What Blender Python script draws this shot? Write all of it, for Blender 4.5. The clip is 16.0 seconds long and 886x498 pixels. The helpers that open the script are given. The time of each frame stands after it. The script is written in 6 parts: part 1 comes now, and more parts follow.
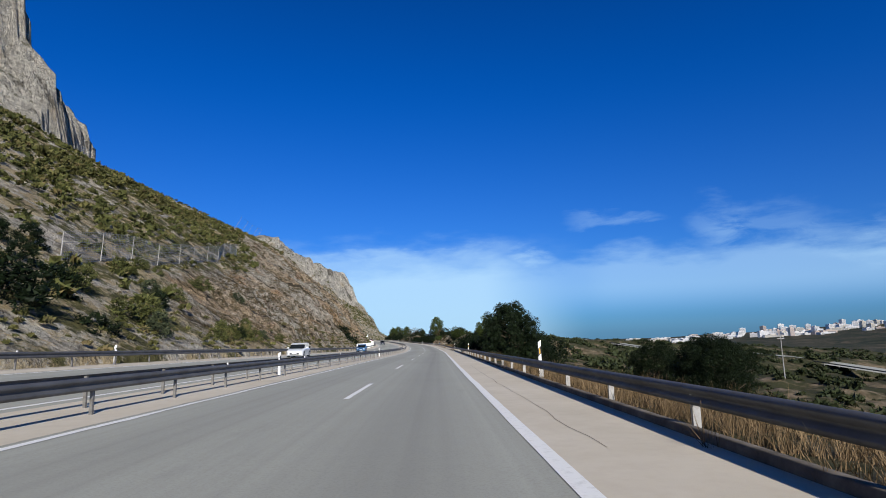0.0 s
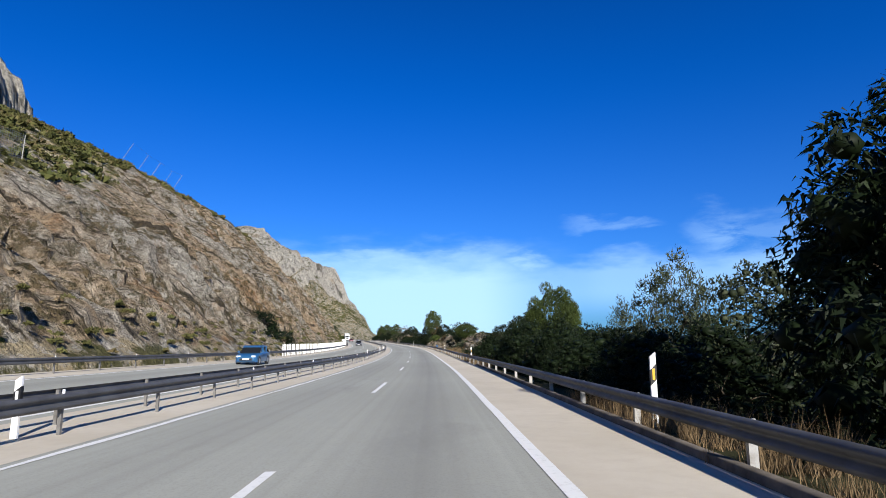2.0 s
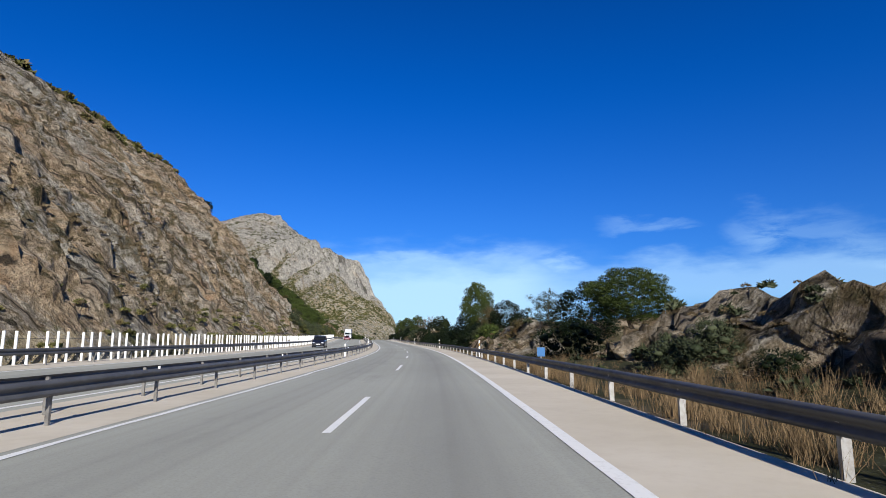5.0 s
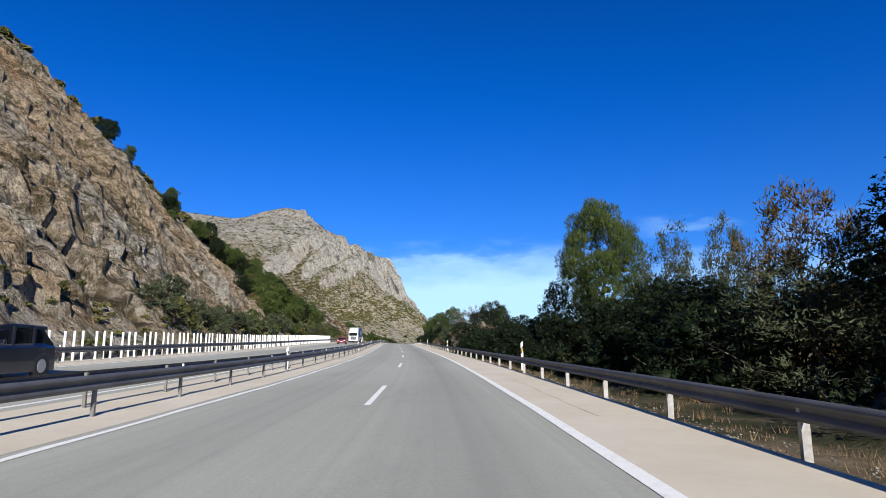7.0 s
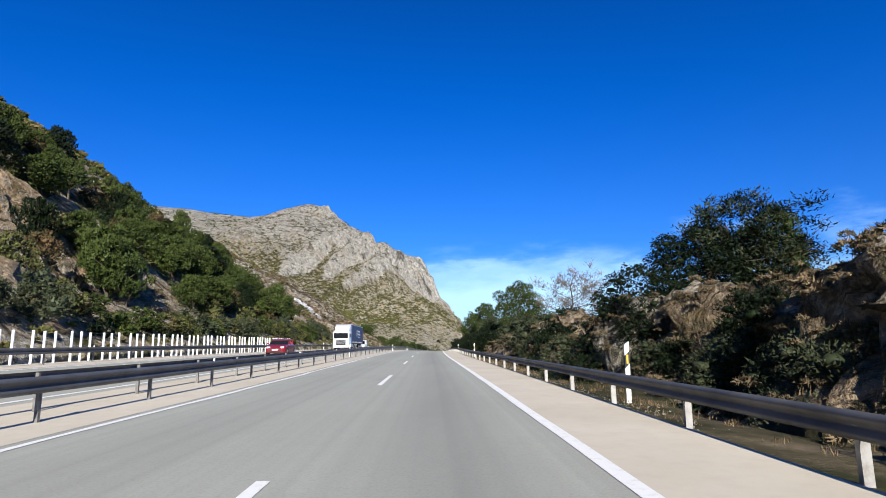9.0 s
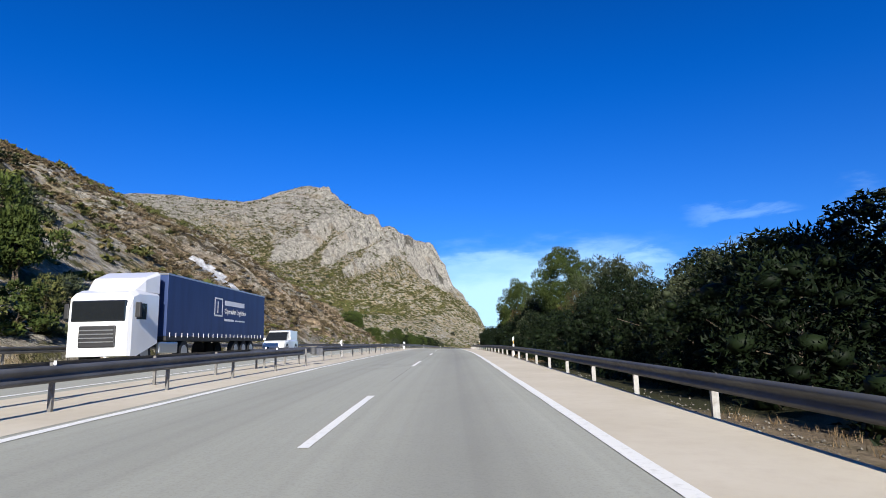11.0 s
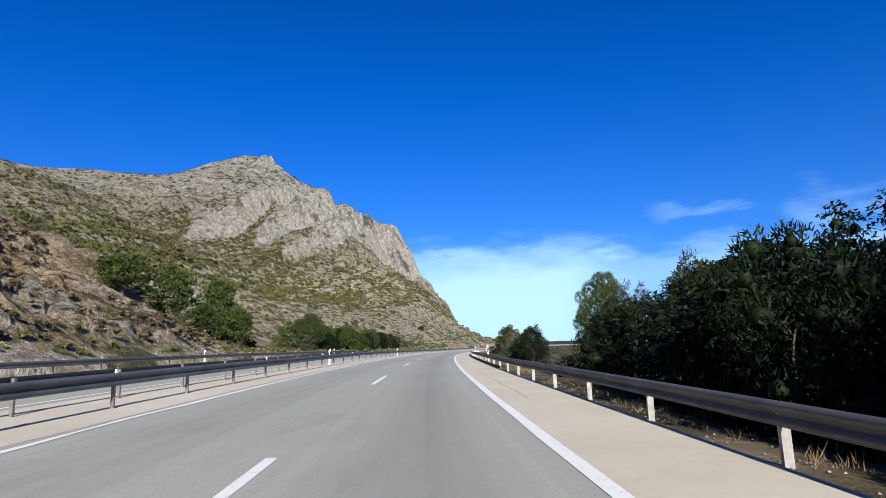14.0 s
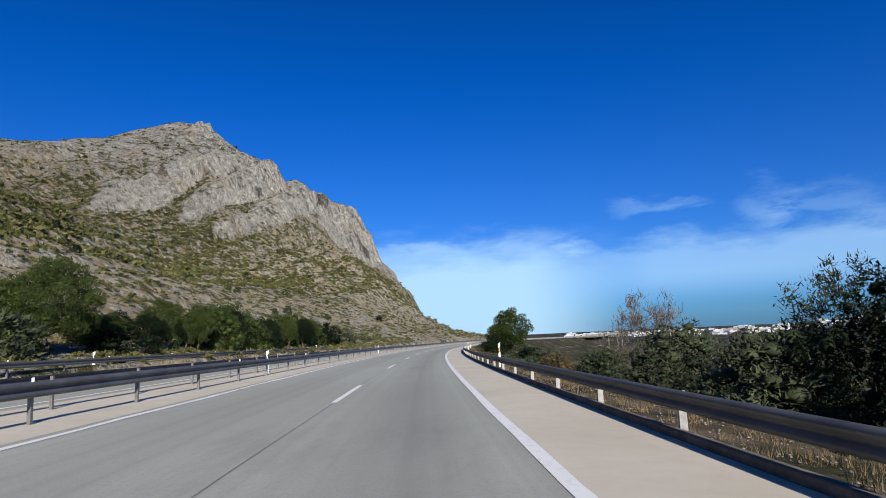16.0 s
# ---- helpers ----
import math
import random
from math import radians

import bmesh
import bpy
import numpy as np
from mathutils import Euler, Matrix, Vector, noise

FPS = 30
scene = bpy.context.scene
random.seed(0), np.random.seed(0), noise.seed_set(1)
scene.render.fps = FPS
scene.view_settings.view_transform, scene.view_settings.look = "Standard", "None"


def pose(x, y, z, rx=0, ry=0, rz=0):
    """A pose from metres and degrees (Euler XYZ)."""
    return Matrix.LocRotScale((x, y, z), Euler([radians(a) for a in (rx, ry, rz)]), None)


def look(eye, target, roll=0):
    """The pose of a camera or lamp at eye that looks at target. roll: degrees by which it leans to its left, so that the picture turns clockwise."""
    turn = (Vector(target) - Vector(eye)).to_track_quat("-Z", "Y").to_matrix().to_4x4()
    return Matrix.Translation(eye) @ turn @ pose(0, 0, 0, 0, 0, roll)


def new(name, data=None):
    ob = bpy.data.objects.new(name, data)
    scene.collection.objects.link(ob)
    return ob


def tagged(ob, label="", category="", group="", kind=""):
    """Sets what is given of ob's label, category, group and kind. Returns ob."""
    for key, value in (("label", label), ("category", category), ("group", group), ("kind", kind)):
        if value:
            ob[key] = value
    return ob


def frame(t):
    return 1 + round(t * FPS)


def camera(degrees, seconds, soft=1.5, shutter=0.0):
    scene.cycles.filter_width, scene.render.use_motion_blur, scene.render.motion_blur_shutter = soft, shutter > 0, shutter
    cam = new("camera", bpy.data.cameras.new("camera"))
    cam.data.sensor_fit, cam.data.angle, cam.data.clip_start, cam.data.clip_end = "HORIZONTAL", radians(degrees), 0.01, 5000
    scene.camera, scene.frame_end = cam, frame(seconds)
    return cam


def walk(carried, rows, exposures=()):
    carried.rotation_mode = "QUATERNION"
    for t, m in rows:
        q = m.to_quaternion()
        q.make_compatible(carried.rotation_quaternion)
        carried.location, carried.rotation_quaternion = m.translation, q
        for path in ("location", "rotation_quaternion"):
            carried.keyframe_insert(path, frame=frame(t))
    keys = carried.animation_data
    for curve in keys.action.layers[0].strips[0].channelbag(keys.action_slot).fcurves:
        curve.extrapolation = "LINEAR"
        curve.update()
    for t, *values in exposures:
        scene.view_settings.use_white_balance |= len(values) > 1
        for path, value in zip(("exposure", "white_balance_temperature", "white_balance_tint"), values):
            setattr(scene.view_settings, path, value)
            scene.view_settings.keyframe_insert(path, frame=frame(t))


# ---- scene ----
cam = camera(75.22, 16.0, soft=0.95)
PATH = [
    (0, -0.041, -0.0, 1.385, 98.626, 1.382, -0.066),
    (0.5, -0.303, 16.671, 1.363, 98.543, 1.173, -0.195),
    (1, -0.514, 33.451, 1.235, 98.565, 0.981, -0.382),
    (1.5, -0.688, 50.193, 1.015, 98.746, 0.743, -0.559),
    (2, -0.845, 66.877, 0.692, 98.805, 0.404, -0.51),
    (2.5, -1.027, 83.892, 0.328, 98.926, 0.15, -0.183),
    (3, -1.324, 100.769, 0.02, 98.806, -0.041, 0.07),
    (3.5, -1.772, 117.588, -0.157, 98.849, -0.101, 0.528),
    (4, -2.341, 134.468, -0.206, 98.987, -0.096, 1.231),
    (4.7, -3.386, 158.152, -0.429, 98.981, -0.118, 2.216),
    (5.3, -4.592, 178.566, -0.534, 98.977, -0.099, 3.255),
    (5.9, -6.125, 199.022, -0.547, 98.972, -0.044, 4.367),
    (6.5, -8.011, 219.462, -0.539, 98.967, 0.05, 5.452),
    (7, -10.005, 236.675, -0.522, 99.293, 0.039, 6.308),
    (7.5, -12.193, 253.4, -0.54, 99.431, 0.062, 7.182),
    (8, -14.682, 269.963, -0.536, 99.614, 0.204, 7.985),
    (8.5, -17.415, 286.482, -0.462, 99.814, 0.411, 8.87),
    (9, -20.372, 302.843, -0.275, 99.826, 0.598, 9.745),
    (9.7, -24.787, 325.708, -0.191, 99.594, 0.962, 10.706),
    (10.3, -28.601, 345.16, -0.018, 99.395, 1.155, 11.09),
    (10.9, -32.421, 364.448, 0.231, 99.196, 1.38, 11.061),
    (11.5, -36.2, 383.556, 0.577, 98.996, 1.775, 10.609),
    (12, -39.051, 399.483, 0.682, 98.969, 2, 9.98),
    (12.5, -41.826, 415.369, 0.672, 99.149, 2.126, 9.501),
    (13, -44.804, 430.993, 0.627, 98.569, 2.281, 8.85),
    (13.5, -47.54, 446.265, 0.524, 98.832, 2.193, 8.244),
    (14, -50.175, 461.637, 0.408, 98.765, 2.172, 7.775),
    (14.5, -52.774, 476.581, 0.313, 98.252, 2.253, 7.129),
    (15, -54.993, 491.446, 0.101, 98.36, 2.273, 6.097),
    (15.5, -56.958, 506.213, -0.125, 98.201, 2.432, 5.066),
    (16, -58.565, 521.053, -0.367, 98.064, 2.487, 4.188),
]
# the film's camera opens up as the road turns from the bright coast to the dark hillside
EXPOSURES = [(0.0, 0.25), (1.0, 0.22), (1.4, 0.32), (2.0, 0.62), (2.6, 0.58), (3.5, 0.43), (6.5, 0.55), (7.0, 0.62), (9.0, 0.78), (11.5, 0.72), (12.5, 0.78), (14.5, 0.58), (15.2, 0.40), (16.0, 0.36)]
walk(cam, [(r[0], pose(*r[1:])) for r in PATH], EXPOSURES)

# ---------------------------------------------------------------- sky, sun
SUN_EL, SUN_AZ = 25.0, 161.5      # the sun stands behind and to the right of the first view; azimuth clockwise from +y
w = bpy.data.worlds.new("sky")
scene.world = w
w.use_nodes = True
wn, wl = w.node_tree.nodes, w.node_tree.links
wn.clear()
wout = wn.new("ShaderNodeOutputWorld")
wbg = wn.new("ShaderNodeBackground")
wsky = wn.new("ShaderNodeTexSky")
wsky.sky_type = "NISHITA"
wsky.sun_disc = False
wsky.sun_elevation = radians(SUN_EL)
wsky.sun_rotation = radians(SUN_AZ)
wsky.altitude = 0
wsky.air_density, wsky.dust_density, wsky.ozone_density = 1.0, 0.35, 3.0


def wnode(kind, **kw):
    n = wn.new(kind)
    for k, v in kw.items():
        n.inputs[k].default_value = v
    return n


def wmath(op, a, b=None, clamp=False):
    n = wn.new("ShaderNodeMath")
    n.operation = op
    n.use_clamp = clamp
    for i, v in enumerate((a, b)):
        if v is None:
            continue
        if isinstance(v, (int, float)):
            n.inputs[i].default_value = v
        else:
            wl.new(v, n.inputs[i])
    return n.outputs[0]


def wramp(v, lo, hi, a=0.0, b=1.0):
    n = wn.new("ShaderNodeMapRange")
    n.interpolation_type = "SMOOTHSTEP"
    wl.new(v, n.inputs[0])
    for i, q in enumerate((lo, hi, a, b)):
        n.inputs[i + 1].default_value = q
    return n.outputs[0]


def wmul(a, b):
    return wmath("MULTIPLY", a, b)


tint = wn.new("ShaderNodeMix")
tint.data_type, tint.blend_type = "RGBA", "MULTIPLY"
tint.inputs[0].default_value = 1.0
wl.new(wsky.outputs[0], tint.inputs[6])
wtc = wn.new("ShaderNodeTexCoord")
wsep = wn.new("ShaderNodeSeparateXYZ")
wl.new(wtc.outputs["Generated"], wsep.inputs[0])
sx, sy, sz = wsep.outputs
az = wmath("ARCTAN2", sx, sy)                      # radians right of +y
el = wmath("ARCSINE", sz)
tcol = wn.new("ShaderNodeMix")
tcol.data_type = "RGBA"
wl.new(wramp(el, 0.0, 0.46), tcol.inputs[0])
tcol.inputs[6].default_value = (0.20, 0.53, 1.20, 1)
tcol.inputs[7].default_value = (0.006, 0.44, 1.22, 1)
high = wn.new("ShaderNodeMix")                     # the clear sky deepens towards the zenith
high.data_type = "RGBA"
wl.new(wramp(el, 0.36, 1.1), high.inputs[0])
wl.new(tcol.outputs[2], high.inputs[6])
high.inputs[7].default_value = (0.006, 0.20, 0.52, 1)
wl.new(high.outputs[2], tint.inputs[7])
# thin cloud sheet low over the coast, its top edge wavy
cmb = wn.new("ShaderNodeCombineXYZ")
wl.new(wmul(az, 5.0), cmb.inputs[0])
wl.new(wmul(el, 16.0), cmb.inputs[1])
cnz = wnode("ShaderNodeTexNoise", Scale=1.5, Detail=6.0, Roughness=0.55)
wl.new(cmb.outputs[0], cnz.inputs["Vector"])
wob = wmath("MULTIPLY_ADD", cnz.outputs[0], 0.10)
wob.node.inputs[2].default_value = -0.05
el2 = wmath("ADD", el, wob)
sheet = wmul(wramp(el2, 0.178, 0.085), wmul(wramp(az, -0.62, -0.22), wramp(az, 0.26, 0.06)))
sheet2 = wmul(wmul(wramp(el2, 0.145, 0.10), wramp(el, 0.02, 0.08)), wmul(wramp(az, 0.1, 0.3, 0, 0.42), wramp(az, 1.1, 0.75)))
# wisps
cnz2 = wnode("ShaderNodeTexNoise", Scale=2.6, Detail=7.0, Roughness=0.6, Distortion=0.6)
wl.new(cmb.outputs[0], cnz2.inputs["Vector"])
wisps = None
for a0, e0, ra, re, k in ((0.300, 0.190, 0.075, 0.016, 0.30), (0.160, 0.136, 0.040, 0.016, 0.50), (0.455, 0.172, 0.045, 0.036, 0.26), (0.52, 0.150, 0.085, 0.040, 0.24), (-0.10, 0.140, 0.20, 0.014, 0.28), (0.66, 0.125, 0.10, 0.04, 0.22)):
    dx = wmath("DIVIDE", wmath("SUBTRACT", az, a0), ra)
    dy = wmath("DIVIDE", wmath("SUBTRACT", el2, e0), re)
    d2 = wmath("ADD", wmul(dx, dx), wmul(dy, dy))
    one = wmul(wramp(d2, 1.6, 0.0, 0, 0.65 * k), wramp(cnz2.outputs[0], 0.3, 0.62))
    wisps = one if wisps is None else wmath("ADD", wisps, one)
cover = wmath("ADD", wmath("ADD", wmul(sheet, 0.80), sheet2), wisps, clamp=True)
cloud = wn.new("ShaderNodeMix")
cloud.data_type = "RGBA"
wl.new(cover, cloud.inputs[0])
wl.new(tint.outputs[2], cloud.inputs[6])
cloud.inputs[7].default_value = (5.9, 9.0, 11.7, 1)
wl.new(cloud.outputs[2], wbg.inputs[0])
wbg.inputs[1].default_value = 0.074
wl.new(wbg.outputs[0], wout.inputs[0])

sun_data = bpy.data.lights.new("sun", "SUN")
sun_data.energy, sun_data.angle, sun_data.color = 5.0, radians(0.5), (1.0, 0.95, 0.87)
sun = new("sun", sun_data)
_e, _z = radians(SUN_EL), radians(SUN_AZ)
sun.matrix_world = look((0, 0, 60), (-math.sin(_z) * math.cos(_e), -math.cos(_z) * math.cos(_e), 60 - math.sin(_e)))

# ---------------------------------------------------------------- materials


class Mat:
    """A node material with small helpers."""

    def __init__(self, name, color=(0.5, 0.5, 0.5), rough=0.7, metal=0.0, spec=0.4):
        self.m = bpy.data.materials.new(name)
        self.m.use_nodes = True
        self.n, self.l = self.m.node_tree.nodes, self.m.node_tree.links
        self.b = self.n["Principled BSDF"]
        self.b.inputs["Base Color"].default_value = (*color, 1)
        self.b.inputs["Roughness"].default_value = rough
        self.b.inputs["Metallic"].default_value = metal
        self.b.inputs["Specular IOR Level"].default_value = spec
        self.tc = self.n.new("ShaderNodeTexCoord")
        self.geo = self.n.new("ShaderNodeNewGeometry")
        self.grow = 1.0

    def put(self, sock, v):
        if hasattr(v, "links"):
            self.l.new(v, sock)
        elif isinstance(v, tuple):
            sock.default_value = (*v, 1) if len(v) == 3 else v
        else:
            sock.default_value = v

    def scaled(self, sx, sy, sz, rot=(0, 0, 0), world=True):
        n = self.n.new("ShaderNodeMapping")
        n.vector_type = "TEXTURE"
        n.inputs["Scale"].default_value = (1 / sx, 1 / sy, 1 / sz)
        n.inputs["Rotation"].default_value = [radians(a) for a in rot]
        self.l.new(self.geo.outputs["Position"] if world else self.tc.outputs["Object"], n.inputs[0])
        return n.outputs[0]

    def noise(self, scale, detail=4.0, rough=0.55, vec=None, dist=0.0, color=False):
        n = self.n.new("ShaderNodeTexNoise")
        n.inputs["Scale"].default_value, n.inputs["Detail"].default_value = scale, detail
        n.inputs["Roughness"].default_value, n.inputs["Distortion"].default_value = rough, dist
        self.l.new(vec if vec is not None else self.geo.outputs["Position"], n.inputs["Vector"])
        if vec is None or self.grow != 1.0 and vec.node.bl_idname == "ShaderNodeMapping":
            n.inputs["Scale"].default_value = scale / self.grow
        return n.outputs[1 if color else 0]

    def voronoi(self, scale, vec=None, out="Distance", feature="F1"):
        n = self.n.new("ShaderNodeTexVoronoi")
        n.feature = feature
        n.inputs["Scale"].default_value = scale
        self.l.new(vec if vec is not None else self.geo.outputs["Position"], n.inputs["Vector"])
        return n.outputs[out]

    def ramp(self, v, lo, hi, a=0.0, b=1.0):
        n = self.n.new("ShaderNodeMapRange")
        self.put(n.inputs[0], v)
        for i, q in enumerate((lo, hi, a, b)):
            n.inputs[i + 1].default_value = q
        return n.outputs[0]

    def math(self, op, a, b=0.0):
        n = self.n.new("ShaderNodeMath")
        n.operation = op
        self.put(n.inputs[0], a)
        self.put(n.inputs[1], b)
        return n.outputs[0]

    def mix(self, f, a, b, mode="MIX"):
        n = self.n.new("ShaderNodeMix")
        n.data_type, n.blend_type = "RGBA", mode
        self.put(n.inputs[0], f)
        self.put(n.inputs[6], a)
        self.put(n.inputs[7], b)
        return n.outputs[2]

    def color(self, v):
        self.put(self.b.inputs["Base Color"], v)
        return self

    def bump(self, h, strength=0.5, dist=0.05):
        n = self.n.new("ShaderNodeBump")
        n.inputs["Strength"].default_value, n.inputs["Distance"].default_value = strength, dist
        self.l.new(h, n.inputs["Height"])
        self.l.new(n.outputs[0], self.b.inputs["Normal"])
        return self

    def random(self):
        return self.n.new("ShaderNodeObjectInfo").outputs["Random"]

    def island(self):
        return self.geo.outputs["Random Per Island"]

    def slope(self):
        s = self.n.new("ShaderNodeSeparateXYZ")
        self.l.new(self.geo.outputs["True Normal"], s.inputs[0])
        return s.outputs[2]


def attr_node(M, name):
    n = M.n.new("ShaderNodeAttribute")
    n.attribute_name = name
    return n


# road surface: worn grey concrete asphalt, wheel tracks along the lanes by a stored lateral coordinate
M = Mat("worn_asphalt", rough=0.85, spec=0.25)
lat = attr_node(M, "lateral").outputs["Fac"]
base = M.mix(M.ramp(M.noise(0.05, 5, 0.6), 0.35, 0.7), (0.350, 0.356, 0.305), (0.420, 0.428, 0.372))
base = M.mix(M.ramp(M.noise(2.2, 5, 0.7), 0.3, 0.75, 0, 0.25), base, (0.295, 0.298, 0.258))
base = M.mix(M.ramp(M.noise(45, 3, 0.7), 0.42, 0.62, 0, 0.22), base, (0.44, 0.435, 0.39))
base = M.mix(M.ramp(M.noise(30, 3, 0.7), 0.50, 0.40, 0, 0.22), base, (0.19, 0.19, 0.17))
def near_line(c, wide, k):
    return M.ramp(M.math("ABSOLUTE", M.math("SUBTRACT", lat, c)), wide, 0.1, 0.0, k)


band = M.math("ADD", M.math("ADD", near_line(0.0, 1.2, 0.5), near_line(-3.7, 1.0, 0.25)), near_line(-14.3, 1.0, 0.35))
band = M.math("MULTIPLY", band, M.ramp(M.noise(0.5, 5, 0.65, vec=M.scaled(1, 0.10, 1)), 0.25, 0.7, 0.5, 1.0))
streak = M.n.new("ShaderNodeTexNoise")
streak.noise_dimensions = "1D"
streak.inputs["Scale"].default_value, streak.inputs["Detail"].default_value = 3.0, 5.0
M.l.new(lat, streak.inputs["W"])
base = M.mix(M.ramp(streak.outputs[0], 0.35, 0.7, 0, 0.28), base, (0.22, 0.217, 0.19))
stain = M.ramp(M.noise(0.35, 6, 0.7, vec=M.scaled(1, 0.25, 1)), 0.58, 0.75, 0, 0.4)
base = M.mix(stain, base, (0.18, 0.178, 0.16))
base = M.mix(band, base, (0.18, 0.179, 0.163))
M.color(base).bump(M.noise(90, 2, 0.6), 0.25, 0.01)
ROAD = M.m

M = Mat("pale_concrete", rough=0.9, spec=0.2)
base = M.mix(M.ramp(M.noise(0.35, 5, 0.6), 0.3, 0.72), (0.53, 0.475, 0.375), (0.63, 0.575, 0.475))
base = M.mix(M.ramp(M.noise(3.0, 5, 0.7), 0.45, 0.8, 0, 0.4), base, (0.46, 0.39, 0.31))
M.color(base).bump(M.noise(40, 3, 0.6), 0.3, 0.01)
CONCRETE = M.m

M = Mat("stained_kerb_concrete", rough=0.95, spec=0.1)
M.color(M.mix(M.ramp(M.noise(1.5, 5, 0.7), 0.3, 0.7), (0.075, 0.066, 0.055), (0.23, 0.20, 0.165)))
KERB = M.m
M = Mat("worn_white_paint", rough=0.7, spec=0.3)
wear = M.ramp(M.noise(9, 5, 0.7), 0.52, 0.72, 0, 0.55)
M.color(M.mix(wear, (0.80, 0.80, 0.77), (0.50, 0.495, 0.455)))
PAINT = M.m

M = Mat("galvanised_steel", rough=0.6, metal=0.25, spec=0.3)
base = M.mix(M.ramp(M.noise(1.2, 5, 0.6), 0.3, 0.75), (0.070, 0.071, 0.073), (0.135, 0.136, 0.138))
M.color(M.mix(M.ramp(M.noise(14, 4, 0.7), 0.55, 0.8, 0, 0.4), base, (0.07, 0.055, 0.045)))
M.put(M.b.inputs["Roughness"], M.ramp(M.noise(5, 3), 0.3, 0.7, 0.52, 0.7))
STEEL = M.m
M = Mat("weathered_post_steel", rough=0.6, metal=0.35)
M.color(M.mix(M.ramp(M.noise(8, 4, 0.7), 0.4, 0.75), (0.36, 0.355, 0.34), (0.22, 0.20, 0.18)))
POST = M.m
M = Mat("white_plastic", rough=0.45)
M.color(M.mix(M.ramp(M.noise(6, 4, 0.7), 0.5, 0.8, 0, 0.3), (0.80, 0.80, 0.79), (0.5, 0.48, 0.44)))
WHITE = M.m
M = Mat("dull_post_steel", rough=0.7, metal=0.3)
M.color(M.mix(M.ramp(M.noise(8, 4, 0.7), 0.4, 0.75), (0.19, 0.185, 0.175), (0.10, 0.092, 0.082)))
DULL_POST = M.m
BLACK = Mat("black_plastic", (0.012, 0.012, 0.013), 0.5).m
AMBER = Mat("amber_reflector", (0.72, 0.42, 0.06), 0.25).m
SILVER = Mat("white_reflector", (0.75, 0.76, 0.78), 0.2).m


def rock_colors(M):
    """Grey limestone in thin steep beds with tan and rusty ones between, after stored bedding coordinates."""
    bed, rise = attr_node(M, "bed").outputs["Fac"], attr_node(M, "rise").outputs["Fac"]
    wob = M.math("ADD", M.ramp(M.noise(0.22, 5, 0.6), 0.2, 0.8, -0.6, 0.6), M.ramp(M.noise(1.4, 4, 0.6), 0.2, 0.8, -0.16, 0.16))
    b = M.math("ADD", bed, wob)

    def along(stretch):
        com = M.n.new("ShaderNodeCombineXYZ")
        M.l.new(b, com.inputs[0])
        M.l.new(M.math("MULTIPLY", rise, stretch), com.inputs[1])
        return com.outputs[0]
    beds = M.noise(0.16, 5, 0.6, vec=along(0.12))
    thin = M.noise(1.3, 6, 0.70, vec=along(0.10))
    fine = M.noise(3.4, 5, 0.72, vec=along(0.22))
    rough = M.noise(2.1, 7, 0.78)
    grey = M.mix(M.ramp(rough, 0.34, 0.64), (0.20, 0.178, 0.145), (0.68, 0.63, 0.53))
    tan = M.mix(M.ramp(rough, 0.36, 0.64), (0.26, 0.18, 0.11), (0.70, 0.545, 0.365))
    rock = M.mix(M.ramp(beds, 0.43, 0.56), grey, tan)
    rock = M.mix(M.ramp(thin, 0.53, 0.64, 0, 0.6), rock, (0.64, 0.595, 0.51))
    # blotchy dark pockets: stain, with crevice shade put into the colour
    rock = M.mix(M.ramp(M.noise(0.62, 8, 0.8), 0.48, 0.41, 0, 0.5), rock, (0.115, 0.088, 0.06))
    rust = M.math("MULTIPLY", M.ramp(M.noise(0.13, 5, 0.65, dist=0.8), 0.54, 0.66), M.ramp(M.noise(0.9, 4, 0.7), 0.38, 0.58))
    rock = M.mix(M.math("MULTIPLY", rust, 0.75), rock, (0.42, 0.215, 0.09))
    # dark lines in the beds' low places: crack shade put into the colour
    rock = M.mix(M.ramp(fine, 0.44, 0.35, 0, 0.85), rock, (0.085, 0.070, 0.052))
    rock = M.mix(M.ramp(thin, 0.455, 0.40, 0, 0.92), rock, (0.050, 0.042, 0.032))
    growth = M.math("MULTIPLY", M.ramp(M.noise(0.16, 5, 0.65), 0.36, 0.52), M.ramp(M.noise(1.1, 7, 0.78), 0.47, 0.55))
    rock = M.mix(M.math("MULTIPLY", growth, 0.85), rock, M.mix(M.ramp(M.noise(2.6, 3), 0.4, 0.6), (0.055, 0.052, 0.022), (0.16, 0.115, 0.055)))
    h = M.math("ADD", M.math("MULTIPLY", thin, 1.7), M.math("ADD", M.math("MULTIPLY", fine, 0.8), M.math("MULTIPLY", rough, 0.8)))
    return rock, h


# hillside: rock where it is steep, scrub and soil where it is not; far rock on the mountain's bands
M = Mat("limestone_hillside", rough=0.95, spec=0.1)
M.grow = 1.35
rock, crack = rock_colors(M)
cover = attr_node(M, "cover").outputs["Fac"]
soil = M.mix(M.ramp(M.noise(0.35, 6, 0.65), 0.35, 0.7), (0.36, 0.28, 0.165), (0.62, 0.52, 0.34))
outcrop = M.mix(M.ramp(M.noise(0.9, 6, 0.78), 0.40, 0.60), (0.20, 0.18, 0.145), (0.76, 0.71, 0.61))
soil = M.mix(M.ramp(M.noise(0.20, 8, 0.80, vec=M.scaled(1, 1, 1.5)), 0.47, 0.53, 0, 0.95), soil, outcrop)
shrubs = M.mix(M.ramp(M.noise(1.6, 4, 0.6), 0.3, 0.7), (0.035, 0.042, 0.012), (0.15, 0.142, 0.05))
